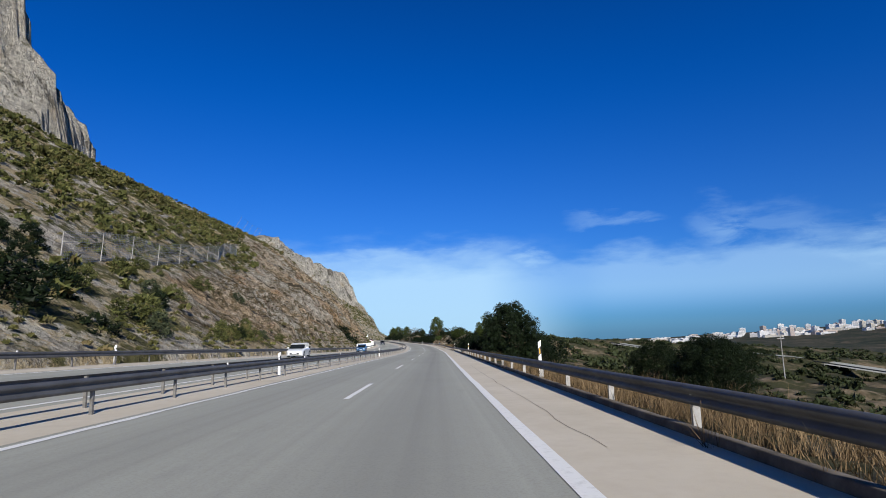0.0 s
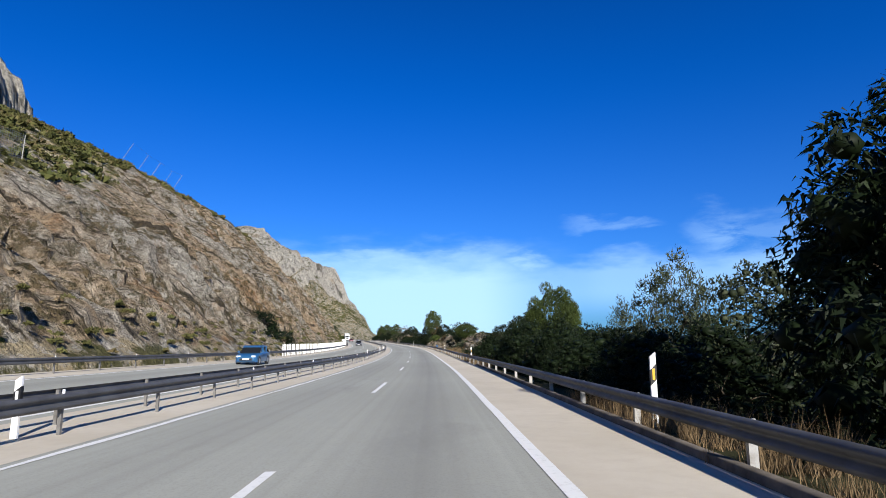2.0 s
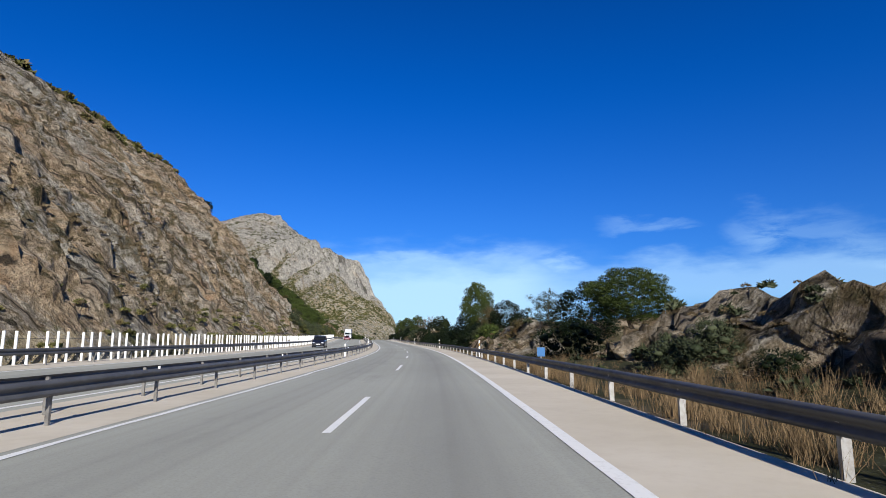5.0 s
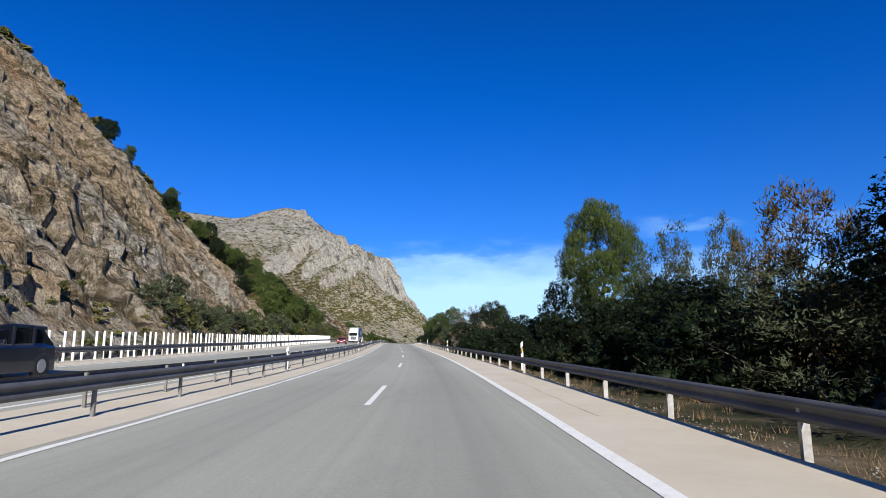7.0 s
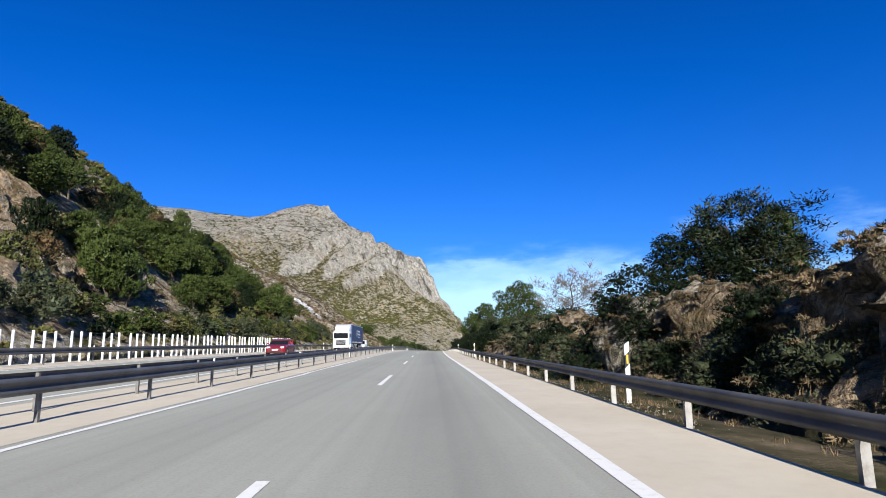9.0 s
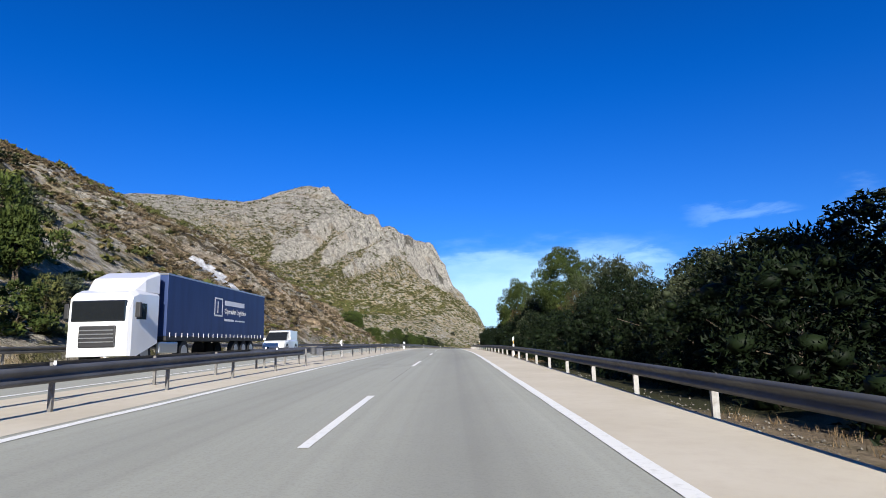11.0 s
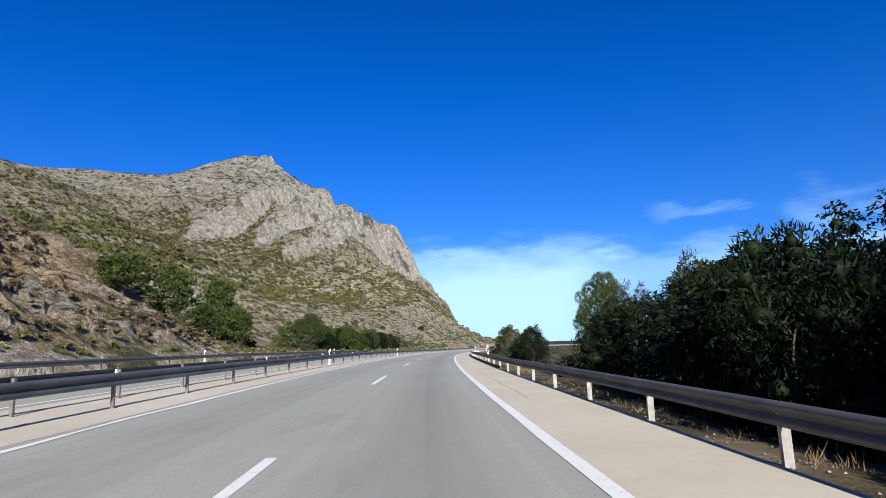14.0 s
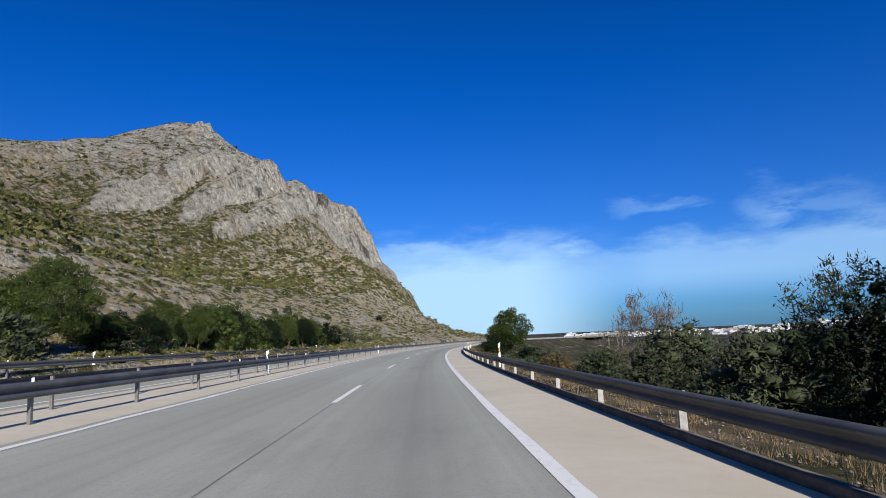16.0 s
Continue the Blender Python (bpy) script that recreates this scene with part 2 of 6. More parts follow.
patch = M.math("ADD", M.noise(0.30, 7, 0.75), M.ramp(M.noise(0.035, 4, 0.6), 0.35, 0.65, -0.05, 0.05))
soil = M.mix(M.ramp(patch, 0.50, 0.56, 0, 0.92), soil, shrubs)
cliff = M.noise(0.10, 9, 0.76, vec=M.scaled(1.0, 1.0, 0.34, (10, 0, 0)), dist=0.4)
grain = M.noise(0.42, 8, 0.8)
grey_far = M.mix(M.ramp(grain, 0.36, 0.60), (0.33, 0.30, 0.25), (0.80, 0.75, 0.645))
# dark upright lines on the cliffs: their shadow lines put into the colour
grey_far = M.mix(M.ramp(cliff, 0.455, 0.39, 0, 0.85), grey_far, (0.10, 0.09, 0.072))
grey_far = M.mix(M.ramp(M.noise(0.045, 5, 0.6), 0.56, 0.64, 0, 0.45), grey_far, (0.52, 0.40, 0.26))
ledge = M.math("MULTIPLY", M.ramp(M.noise(0.20, 7, 0.78), 0.53, 0.58, 0, 0.9), M.ramp(M.slope(), 0.35, 0.62))
grey_far = M.mix(ledge, grey_far, shrubs)
far = attr_node(M, "far").outputs["Fac"]
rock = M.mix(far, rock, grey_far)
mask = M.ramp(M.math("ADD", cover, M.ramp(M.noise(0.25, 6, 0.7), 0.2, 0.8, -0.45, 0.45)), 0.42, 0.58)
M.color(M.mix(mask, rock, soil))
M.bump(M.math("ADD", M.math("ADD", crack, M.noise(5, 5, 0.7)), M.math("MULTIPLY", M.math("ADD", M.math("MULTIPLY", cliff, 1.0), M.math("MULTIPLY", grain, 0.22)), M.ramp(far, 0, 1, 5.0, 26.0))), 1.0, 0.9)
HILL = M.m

M = Mat("dry_verge_soil", rough=0.95, spec=0.1)
base = M.mix(M.ramp(M.noise(0.5, 6, 0.65), 0.35, 0.7), (0.10, 0.074, 0.046), (0.26, 0.205, 0.14))
base = M.mix(M.ramp(M.noise(0.11, 6, 0.7), 0.36, 0.50, 0, 0.94), base, (0.030, 0.034, 0.015))
M.color(M.mix(M.ramp(M.voronoi(9), 0.0, 0.22, 0.4, 0), base, (0.30, 0.275, 0.235))).bump(M.noise(7, 5, 0.7), 0.7, 0.1)
VERGE = M.m

M = Mat("coastal_plain", rough=0.95, spec=0.1)
base = M.mix(M.ramp(M.noise(0.012, 6, 0.6), 0.4, 0.62), (0.030, 0.036, 0.018), (0.12, 0.095, 0.06))
base = M.mix(M.ramp(M.noise(0.06, 6, 0.7), 0.46, 0.58), base, (0.018, 0.026, 0.012))
M.color(base)
PLAIN = M.m


def leaf_mat(name, dark, light, dry=None, gloss=0.5):
    M = Mat(name, rough=max(gloss, 0.6), spec=0.12)
    c = M.mix(M.island(), dark, light)
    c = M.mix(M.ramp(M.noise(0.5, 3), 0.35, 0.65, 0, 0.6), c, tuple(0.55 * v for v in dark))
    c = M.mix(M.ramp(M.random(), 0, 1, 0.0, 0.25), c, light)
    if dry:
        c = M.mix(M.ramp(M.noise(0.7, 4), 0.56, 0.66, 0, 0.8), c, dry)
    M.color(c)
    M.b.inputs["Transmission Weight"].default_value = 0.0
    return M.m


PINE = leaf_mat("pine_needles", (0.015, 0.029, 0.007), (0.082, 0.106, 0.025))
MAQUIS = leaf_mat("maquis_leaves", (0.030, 0.040, 0.012), (0.135, 0.138, 0.045), (0.17, 0.13, 0.06), 0.8)
# near-black, as the roadside wood's deep shade is put into this leaf colour
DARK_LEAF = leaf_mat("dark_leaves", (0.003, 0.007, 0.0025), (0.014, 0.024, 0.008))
OLIVE = leaf_mat("grey_green_leaves", (0.020, 0.029, 0.014), (0.085, 0.098, 0.052))
SCRUB = leaf_mat("scrub_leaves", (0.036, 0.042, 0.013), (0.165, 0.155, 0.055), (0.17, 0.125, 0.065), 0.8)
RUST_LEAF = leaf_mat("half_dry_leaves", (0.035, 0.030, 0.013), (0.13, 0.098, 0.045), (0.15, 0.09, 0.045), 0.8)
DRY = leaf_mat("dry_grass", (0.085, 0.057, 0.030), (0.29, 0.205, 0.115), None, 0.9)
TWIG = leaf_mat("bare_twigs", (0.10, 0.085, 0.07), (0.24, 0.21, 0.18), None, 0.9)
DRY_SCRUB = leaf_mat("dry_scrub_twigs", (0.050, 0.038, 0.021), (0.20, 0.152, 0.09), (0.23, 0.17, 0.10), 0.9)
M = Mat("bark", rough=0.95, spec=0.1)
M.color(M.mix(M.ramp(M.noise(6, 5, 0.7, vec=M.scaled(1, 1, 0.3)), 0.35, 0.7), (0.05, 0.038, 0.028), (0.17, 0.135, 0.10))).bump(M.noise(14, 4), 0.6, 0.03)
BARK = M.m

# ---------------------------------------------------------------- the road's line
K = 1.44      # metres to one station of the road
# road axis: station along it, heading (degrees to the left of +y), height, bank (degrees, right side down)
AXIS = [
    (-160, 1.5, 0.6, 0.5), (0, 1.058, 0.078, 0.199), (30, 0.604, -0.333, -0.207), (60, 0.67, -0.773, -0.475),
    (90, 2.018, -1.157, -0.617), (120, 3.735, -1.306, -0.679), (150, 5.856, -1.309, -0.551), (180, 8.501, -1.272, -0.139),
    (210, 10.9, -1.11, 0.402), (240, 11.696, -0.813, 1.087), (268, 10.812, -0.54, 1.333), (290, 10.375, -0.463, 1.427),
    (312, 9.848, -0.551, 1.518), (335, 8.645, -0.725, 1.612), (360, 7.025, -1.085, 1.677), (390, 5.099, -1.685, 1.892),
    (430, 2.074, -2.488, 2.125), (470, -1.127, -3.283, 2.316), (560, -12.5, -4.6, 2), (800, -24, -9, 2),
    (2400, -24, -9, 0),
]
# the valley's own line, which the mountain follows
VALLEY = [
    (-160, 1.5, 0.6, 0.5), (0, 0.9, 0.0, 0.0), (35, 0.45, -0.26, -0.7), (70, 1.05, -1.1, -1.3),
    (93, 2.2, -1.25, -1.4), (152, 6.4, -1.31, -1.1), (188, 8.95, -1.56, -0.5), (211, 10.7, -1.53, 0.0),
    (268, 11.6, -0.5, 2.2), (290, 10.5, -0.37, 2.8), (334, 8.1, -0.84, 2.7), (366, 5.1, -1.33, 2.0),
    (470, -2.8, -3.0, 2.0), (560, -9.5, -4.6, 2.0), (800, -24.0, -9.0, 2.0), (2400, -24.0, -9.0, 0.0),
]
AS = np.arange(-160.0, 2400.5, 1.0)


def _smooth(v, n=12):
    k = np.hanning(2 * n + 3)
    return np.convolve(np.pad(v, n + 1, mode="reflect", reflect_type="odd"), k / k.sum(), mode="valid")


def axis_line(knots, swing):
    """x, y, z, heading, bank along a line; swing: its gentle sideways drift."""
    a, o = np.array(knots), np.array(swing)
    h, z, b = (_smooth(np.interp(AS, a[:, 0], a[:, i])) for i in (1, 2, 3))
    x = np.concatenate([[0], np.cumsum(-np.sin(np.radians((h[1:] + h[:-1]) / 2)))])
    y = np.concatenate([[0], np.cumsum(np.cos(np.radians((h[1:] + h[:-1]) / 2)))])
    x, y = x - np.interp(0, AS, x), y - np.interp(0, AS, y)
    d = _smooth(np.interp(AS, o[:, 0], o[:, 1]), 25)
    return K * (x + d * np.cos(np.radians(h))), K * (y + d * np.sin(np.radians(h))), K * z, h, b


AX, AY, AZ, AH, AB = axis_line(AXIS, [(-160, -0.34), (0, -0.31), (81, -0.01), (93, -0.08), (152, 0.46), (176, 0.53), (211, 0.47), (268, 0.75), (290, 1.17), (334, 0.37), (366, 0.37), (2400, 0.3)])
VALLEY_LINE = axis_line(VALLEY, [(-160, -0.34), (0, -0.34), (81, -0.08), (93, -0.05), (152, 0.5), (176, 0.55), (211, 0.36), (268, 0.93), (290, 0.98), (334, 0.52), (366, 0.3), (2400, 0.3)])


def road_at(s, line=None):
    """x, y, z, heading in radians, tangent of the bank at distance s along the axis."""
    x, y, z, h, b = (np.interp(s, AS, v) for v in (line or (AX, AY, AZ, AH, AB)))
    return x, y, z, np.radians(h), np.tan(np.radians(b))


def rp(s, u, h=0.0, banked=True):
    """The place u metres right of the axis and h above the banked road."""
    x, y, z, a, b = road_at(s)
    return Vector((x + u * math.cos(a), y + u * math.sin(a), z + h - (u * b if banked else 0.0)))


def out_right(u):
    """Metres right of the axis for the plan's lateral figures past the verge."""
    return np.where(u > 4.6, 4.6 + (u - 4.6) * (1 + (K - 1) * np.clip((u - 4.6) / 2.5, 0, 1) * (1 + 1.3 / np.maximum(u - 2.0, 2.6))), u)


def out_left(u):
    return u * (1 + (K - 1) * np.clip((u - 19) / 33, 0, 1) ** 0.75)


def lifted(h, u, wide):
    """Heights grow with the lateral figures, as seen from the eye."""
    return 1.3 + (h - 1.3) * wide / np.maximum(u, 1e-3)


def vnoise(x, y, seed=0):
    """Smooth value noise, arrays in, -1 to 1 out."""
    xi, yi = np.floor(x).astype(np.int64), np.floor(y).astype(np.int64)
    fx, fy = x - xi, y - yi
    fx, fy = fx * fx * (3 - 2 * fx), fy * fy * (3 - 2 * fy)

    def hsh(a, b):
        n = (a * 374761393 + b * 668265263 + seed * 982451653) & 0x7FFFFFFF
        n = ((n ^ (n >> 13)) * 1274126177) & 0x7FFFFFFF
        return ((n ^ (n >> 16)) & 0xFFFF) / 32767.5 - 1.0
    return (hsh(xi, yi) * (1 - fx) + hsh(xi + 1, yi) * fx) * (1 - fy) + (hsh(xi, yi + 1) * (1 - fx) + hsh(xi + 1, yi + 1) * fx) * fy


def fbm(x, y, octaves=4, seed=0, gain=0.5):
    t, a = 0.0, 1.0
    for o in range(octaves):
        t = t + a * vnoise(x * 2 ** o, y * 2 ** o, seed + o)
        a *= gain
    return t


def ridged(x, y, octaves=4, seed=0):
    t, a = 0.0, 1.0
    for o in range(octaves):
        t = t + a * (1 - 2 * np.abs(vnoise(x * 2 ** o, y * 2 ** o, seed + o)))
        a *= 0.5
    return t


def part(name, bm, material, parent, label="", smooth=False):
    """Links a bmesh as one mesh object under a thing or a part."""
    me = bpy.data.meshes.new(name)
    bm.to_mesh(me)
    bm.free()
    return part_mesh(name, me, material, parent, label, smooth)


def part_mesh(name, me, material, parent, label="", smooth=False):
    if material is not None:
        me.materials.append(material)
    if smooth:
        me.shade_smooth()
    ob = new(name, me)
    if parent is not None:
        ob.parent = parent
    if label:
        ob["label"] = label
    return ob


def thing(name, label, category, group="", kind="", m=None):
    ob = new(name)
    tagged(ob, label, category, group, kind)
    if m is not None:
        ob.matrix_basis = m
    return ob


def box(bm, x0, x1, y0, y1, z0, z1, bevel=0.0):
    r = bmesh.ops.create_cube(bm, size=1.0)
    for v in r["verts"]:
        v.co = Vector(((x0 + x1) / 2 + v.co.x * (x1 - x0), (y0 + y1) / 2 + v.co.y * (y1 - y0), (z0 + z1) / 2 + v.co.z * (z1 - z0)))
    if bevel:
        es = list({e for v in r["verts"] for e in v.link_edges})
        bmesh.ops.bevel(bm, geom=es, offset=bevel, segments=2, affect="EDGES", profile=0.6)
    return bm


def cyl(bm, p, q, r0, r1=None, seg=10):
    """A capped tapered rod from p to q."""
    p, q = Vector(p), Vector(q)
    m = Matrix.Translation((p + q) / 2) @ (q - p).to_track_quat("Z", "Y").to_matrix().to_4x4()
    bmesh.ops.create_cone(bm, cap_ends=True, segments=seg, radius1=r0, radius2=r0 if r1 is None else r1, depth=(q - p).length, matrix=m)
    return bm


def grid_mesh(name, P, attrs=()):
    """A sheet from an array of places, rows x columns x 3."""
    r, c = P.shape[:2]
    me = bpy.data.meshes.new(name)
    i = np.arange(r * c).reshape(r, c)
    f = np.stack([i[:-1, :-1], i[:-1, 1:], i[1:, 1:], i[1:, :-1]], -1).reshape(-1, 4)
    me.vertices.add(r * c)
    me.vertices.foreach_set("co", P.reshape(-1).astype(np.float32))
    me.loops.add(f.size)
    me.loops.foreach_set("vertex_index", f.reshape(-1).astype(np.int32))
    me.polygons.add(len(f))
    me.polygons.foreach_set("loop_start", np.arange(0, f.size, 4, dtype=np.int32))
    me.update(calc_edges=True)
    for n, v in attrs:
        a = me.attributes.new(n, "FLOAT", "POINT")
        a.data.foreach_set("value", np.broadcast_to(v, (r, c)).reshape(-1).astype(np.float32))
    return me


def soup_mesh(name, V, F):
    """A mesh from vertex and face arrays (triangles or quads)."""
    me = bpy.data.meshes.new(name)
    k = F.shape[1]
    me.vertices.add(len(V))
    me.vertices.foreach_set("co", V.reshape(-1).astype(np.float32))
    me.loops.add(F.size)
    me.loops.foreach_set("vertex_index", F.reshape(-1).astype(np.int32))
    me.polygons.add(len(F))
    me.polygons.foreach_set("loop_start", np.arange(0, F.size, k, dtype=np.int32))
    me.update(calc_edges=True)
    return me


def places(S, U, H, banked=True, line=None):
    """Arrays of s, u and height over the road to world places; the far carriageway lies a little higher."""
    x, y, z, a, b = road_at(S, line)
    lift = np.maximum(0, -U - 8.5) * np.interp(S, (0, 30, 110, 200, 300, 900), (0.07, 0.07, 0.048, 0.04, 0.0, 0.0))
    k = b * np.clip(U, -20, 8) if banked else 0
    return np.stack([x + U * np.cos(a), y + U * np.sin(a), z + H - k + np.minimum(lift, 0.65)], -1)


def rpl(s, u, h=0.0):
    """One place by the road, on the banked ground."""
    return Vector(places(np.array(float(s)), np.array(float(u)), np.array(float(h))))


def strip(name, us, h, s0, s1, step, material, label, category, attrs=True, wobble=0.0):
    """A ribbon along the road between lateral lines us."""
    S = np.arange(s0, s1 + step / 2, step)
    U = np.array(us, float)
    SS, UU = np.meshgrid(S, U, indexing="ij")
    if wobble:
        UU = UU + wobble * (fbm(SS / 1.3, UU * 3, 3, 5) * (np.arange(len(us)) % (len(us) - 1) == 0))
    P = places(SS, UU, np.full_like(SS, h))
    me = grid_mesh(name, P, [("lateral", UU)])
    me.materials.append(material)
    me.shade_smooth()
    return tagged(new(name, me), label, category, kind="structure")


S0, S1 = -60, 900
strip("road", np.linspace(-5.75, 1.95, 12), 0.0, S0, S1, 2, ROAD, "worn grey two-lane carriageway with darker wheel tracks", "road")
strip("shoulder_right", (1.765, 2.8, 3.76), 0.004, S0, S1, 2, CONCRETE, "pale beige concrete hard shoulder beside the carriageway", "shoulder", wobble=0.02)
strip("shoulder_median", (-8.9, -7.3, -5.7), 0.004, S0, S1, 2, CONCRETE, "pale beige concrete strip under the median guardrail", "shoulder", wobble=0.03)
strip("road_oncoming", np.linspace(-16.4, -8.88, 12), 0.0, S0, S1, 2, ROAD, "worn grey carriageway of the opposite direction", "road")
strip("shoulder_outer", (-18.6, -17.4, -16.38), 0.004, S0, S1, 2, CONCRETE, "pale concrete edge strip under the outer guardrail", "shoulder", wobble=0.05)


def line(name, u, width, label, wobble=0.012):
    strip(name, (u - width / 2, u, u + width / 2), 0.008, S0, 640, 1.0, PAINT, label, "road marking", wobble=wobble)


line("edge_line_right", 1.68, 0.20, "worn white solid edge line of the carriageway")
line("edge_line_left", -5.45, 0.15, "worn ragged white edge line by the median", 0.05)
line("edge_line_inner", -9.3, 0.15, "white solid edge line of the opposite carriageway")
line("edge_line_outer", -16.1, 0.15, "white solid outer edge line of the opposite carriageway")

# lane dashes: 5.6 m long, one every 12.57 stations
for u0, first, lab in ((-1.80, 10.1, "white lane dash on the grey carriageway"), (-12.7, 3.0, "white lane dash on the opposite carriageway")):
    for i in range(-4, 44):
        s = first + 12.57 * i
        SS, UU = np.meshgrid(np.linspace(s, s + 3.9, 7), np.array([u0 - 0.07, u0, u0 + 0.07]), indexing="ij")
        UU = UU + 0.006 * fbm(SS * 2, UU * 9, 2, 3)
        me = grid_mesh("lane_dash", places(SS, UU, np.full_like(SS, 0.008)))
        me.materials.append(PAINT)
        tagged(new("lane_dash", me), lab, "road marking", "lane dashes", "structure")

# a thin open joint between the lanes
for s0, s1 in ((268, 318), (356, 392)):
    M = Mat("joint_filler", (0.19, 0.186, 0.172), 0.9)
    strip("lane_joint", (-1.812, -1.795), 0.006, s0, s1, 1.5, M.m, "thin dark joint between the two lanes", "joint", wobble=0.02)

# cracks in the shoulder's concrete
CRACK = Mat("crack_dirt", (0.27, 0.23, 0.18), 0.95).m
for s0, s1, u in ((5, 24, 2.42), (40, 49, 2.75), (88, 101, 2.30), (172, 180, 2.6), (243, 251, 2.5), (333, 344, 2.45)):
    strip("shoulder_crack", (u - 0.008, u + 0.008), 0.007, s0, s1, 0.3, CRACK, "thin dirty crack along the concrete shoulder", "crack", wobble=0.05)
# ---------------------------------------------------------------- hillside, mountain and ground
# cross sections: distance along the road -> (metres left of the axis, height over the road)
HILL_SECTIONS = {
    -160: ((19, 0.6), (24, 5), (32, 13), (45, 24), (80, 44), (200, 120), (450, 210), (900, 260)),
    20: ((19, 0.6), (25, 6), (34, 13), (45, 22), (80, 46), (170, 110), (300, 220), (900, 280)),
    62: ((19, 0.6), (25.5, 7.8), (34, 15), (45, 24), (80, 47), (170, 112), (300, 220), (900, 280)),
    95: ((19, 0.5), (25.6, 10.4), (32.5, 16.2), (45, 26), (80, 45), (170, 105), (300, 200), (900, 260)),
    130: ((19, 0.4), (23, 6.2), (25.4, 10.5), (29.9, 16), (45, 28.2), (60, 34), (150, 80), (900, 200)),
    185: ((19, 0.5), (22.5, 5), (27.8, 14.2), (35, 21.4), (45, 31), (60, 38), (150, 85), (900, 200)),
    222: ((19, 0.5), (24, 4.8), (33, 19.5), (39, 26.5), (44, 33), (60, 39.5), (150, 88), (900, 200)),
    242: ((19, 0.5), (25, 4.5), (39, 21.6), (44, 29), (60, 36), (120, 66), (150, 92), (170, 130), (255, 200), (900, 240)),
    268: ((19, 0.6), (25, 5.5), (36, 16.5), (45, 26), (60, 33.5), (120, 62), (139, 78), (145, 118), (159, 136), (163, 168), (200, 190), (255, 225), (900, 260)),
    284: ((19, 0.7), (25, 5.8), (35, 15.4), (45, 24), (60, 31), (120, 60), (141, 74), (147, 112), (160, 128), (205, 180), (255, 228), (900, 265)),
    304: ((19, 0.8), (25, 6), (35, 14), (45, 20), (60, 27), (120, 56), (144, 70), (150, 108), (165, 126), (215, 180), (260, 228), (900, 265)),
    313: ((19, 0.8), (22, 4.8), (25, 9.4), (31, 14), (42, 20.5), (60, 28.5), (120, 57), (146, 71), (152, 110), (168, 128), (220, 184), (260, 227), (900, 264)),
    335: ((19, 0.8), (23, 4.5), (29, 11), (38, 18), (60, 29), (150, 58), (190, 74), (200, 130), (260, 222), (900, 260)),
    358: ((19, 0.7), (23, 4), (29, 9.5), (38, 15.5), (60, 25), (150, 54), (900, 175)),
    371: ((19, 0.3), (24, 0.9), (31, 3.0), (45, 11), (60, 18), (150, 50), (900, 180)),
    392: ((19, 0.3), (30, 2.5), (45, 8), (60, 15), (150, 46), (228, 74), (242, 190), (262, 222), (900, 260)),
    418: ((19, 0.1), (35, 3), (50, 10), (62, 17), (135, 42), (235, 72), (400, 112), (900, 170)),
    445: ((19, 0.0), (40, 4), (54, 14), (65, 18.5), (120, 38), (207, 62), (400, 110), (900, 160)),
    487: ((19, 0.5), (45, 9), (64, 16.5), (79, 20.7), (127, 43), (190, 76), (250, 92), (400, 128), (900, 160)),
    530: ((19, 1), (45, 12), (86, 24), (111, 33.5), (128, 41), (207, 79), (250, 95), (350, 126), (900, 165)),
    556: ((19, 1), (45, 11), (86, 29), (120, 46), (139, 55), (145, 64), (160, 74), (178, 80), (184, 85), (207, 89), (250, 96), (350, 126), (900, 165)),
    585: ((19, 1), (40, 8), (60, 19), (86, 35), (112, 47), (116, 57), (126, 62), (129, 73), (138, 77), (142, 88), (160, 94), (180, 99), (250, 105), (400, 134), (900, 172)),
    626: ((19, 1), (40, 6), (60, 18), (75, 32), (104, 51), (107, 61), (116, 65), (120, 77), (129, 81), (134, 94), (150, 103), (170, 114), (175, 121), (190, 125), (205, 125), (225, 121), (250, 119), (368, 141), (900, 177)),
    644: ((19, 0), (45, 3), (60, 13), (78, 30), (100, 48), (109, 55), (113, 64), (126, 70), (133, 80), (150, 90), (172, 104), (180, 113), (200, 118), (250, 119), (368, 140), (900, 178)),
    656: ((19, 0), (50, 2), (64, 8), (80, 25), (97, 41), (116, 55), (119, 66), (127, 76), (131, 88), (141, 95), (158, 96), (180, 104), (215, 114), (250, 118), (368, 139), (900, 179)),
    690: ((19, 0), (58, 1), (74, 7), (90, 24), (105, 38), (118, 50), (121, 60), (128, 71), (132, 84), (143, 90), (160, 91), (182, 96), (215, 108), (250, 114), (368, 130), (900, 172)),
    712: ((22, -1), (65, 1), (82, 8), (100, 29), (115, 48), (120, 56), (126, 70), (132, 76), (137, 87), (144, 90), (160, 91), (182, 94), (195, 101), (300, 120), (900, 162)),
    722: ((28, -1), (72, 0), (87, 6), (102, 24), (113, 40), (117, 48), (124, 53), (130, 62), (137, 67), (150, 72), (192, 88), (300, 108), (900, 158)),
    738: ((34, -1), (84, 0), (98, 8), (108, 22), (114, 36), (122, 42), (135, 50), (150, 57), (192, 74), (300, 94), (900, 144)),
    760: ((40, -1), (95, -1), (115, 12), (125, 19), (135, 29), (150, 42), (157, 48), (175, 58), (300, 80), (900, 130)),
    820: ((70, -3), (130, -3), (170, 20), (200, 30), (900, 60)),
    1000: ((150, -8), (300, -8), (900, -8)),
}
US = np.concatenate([np.arange(18.4, 50, 0.42), np.arange(50, 120, 1.6), np.arange(120, 340, 2.6), np.linspace(340, 900, 40)])
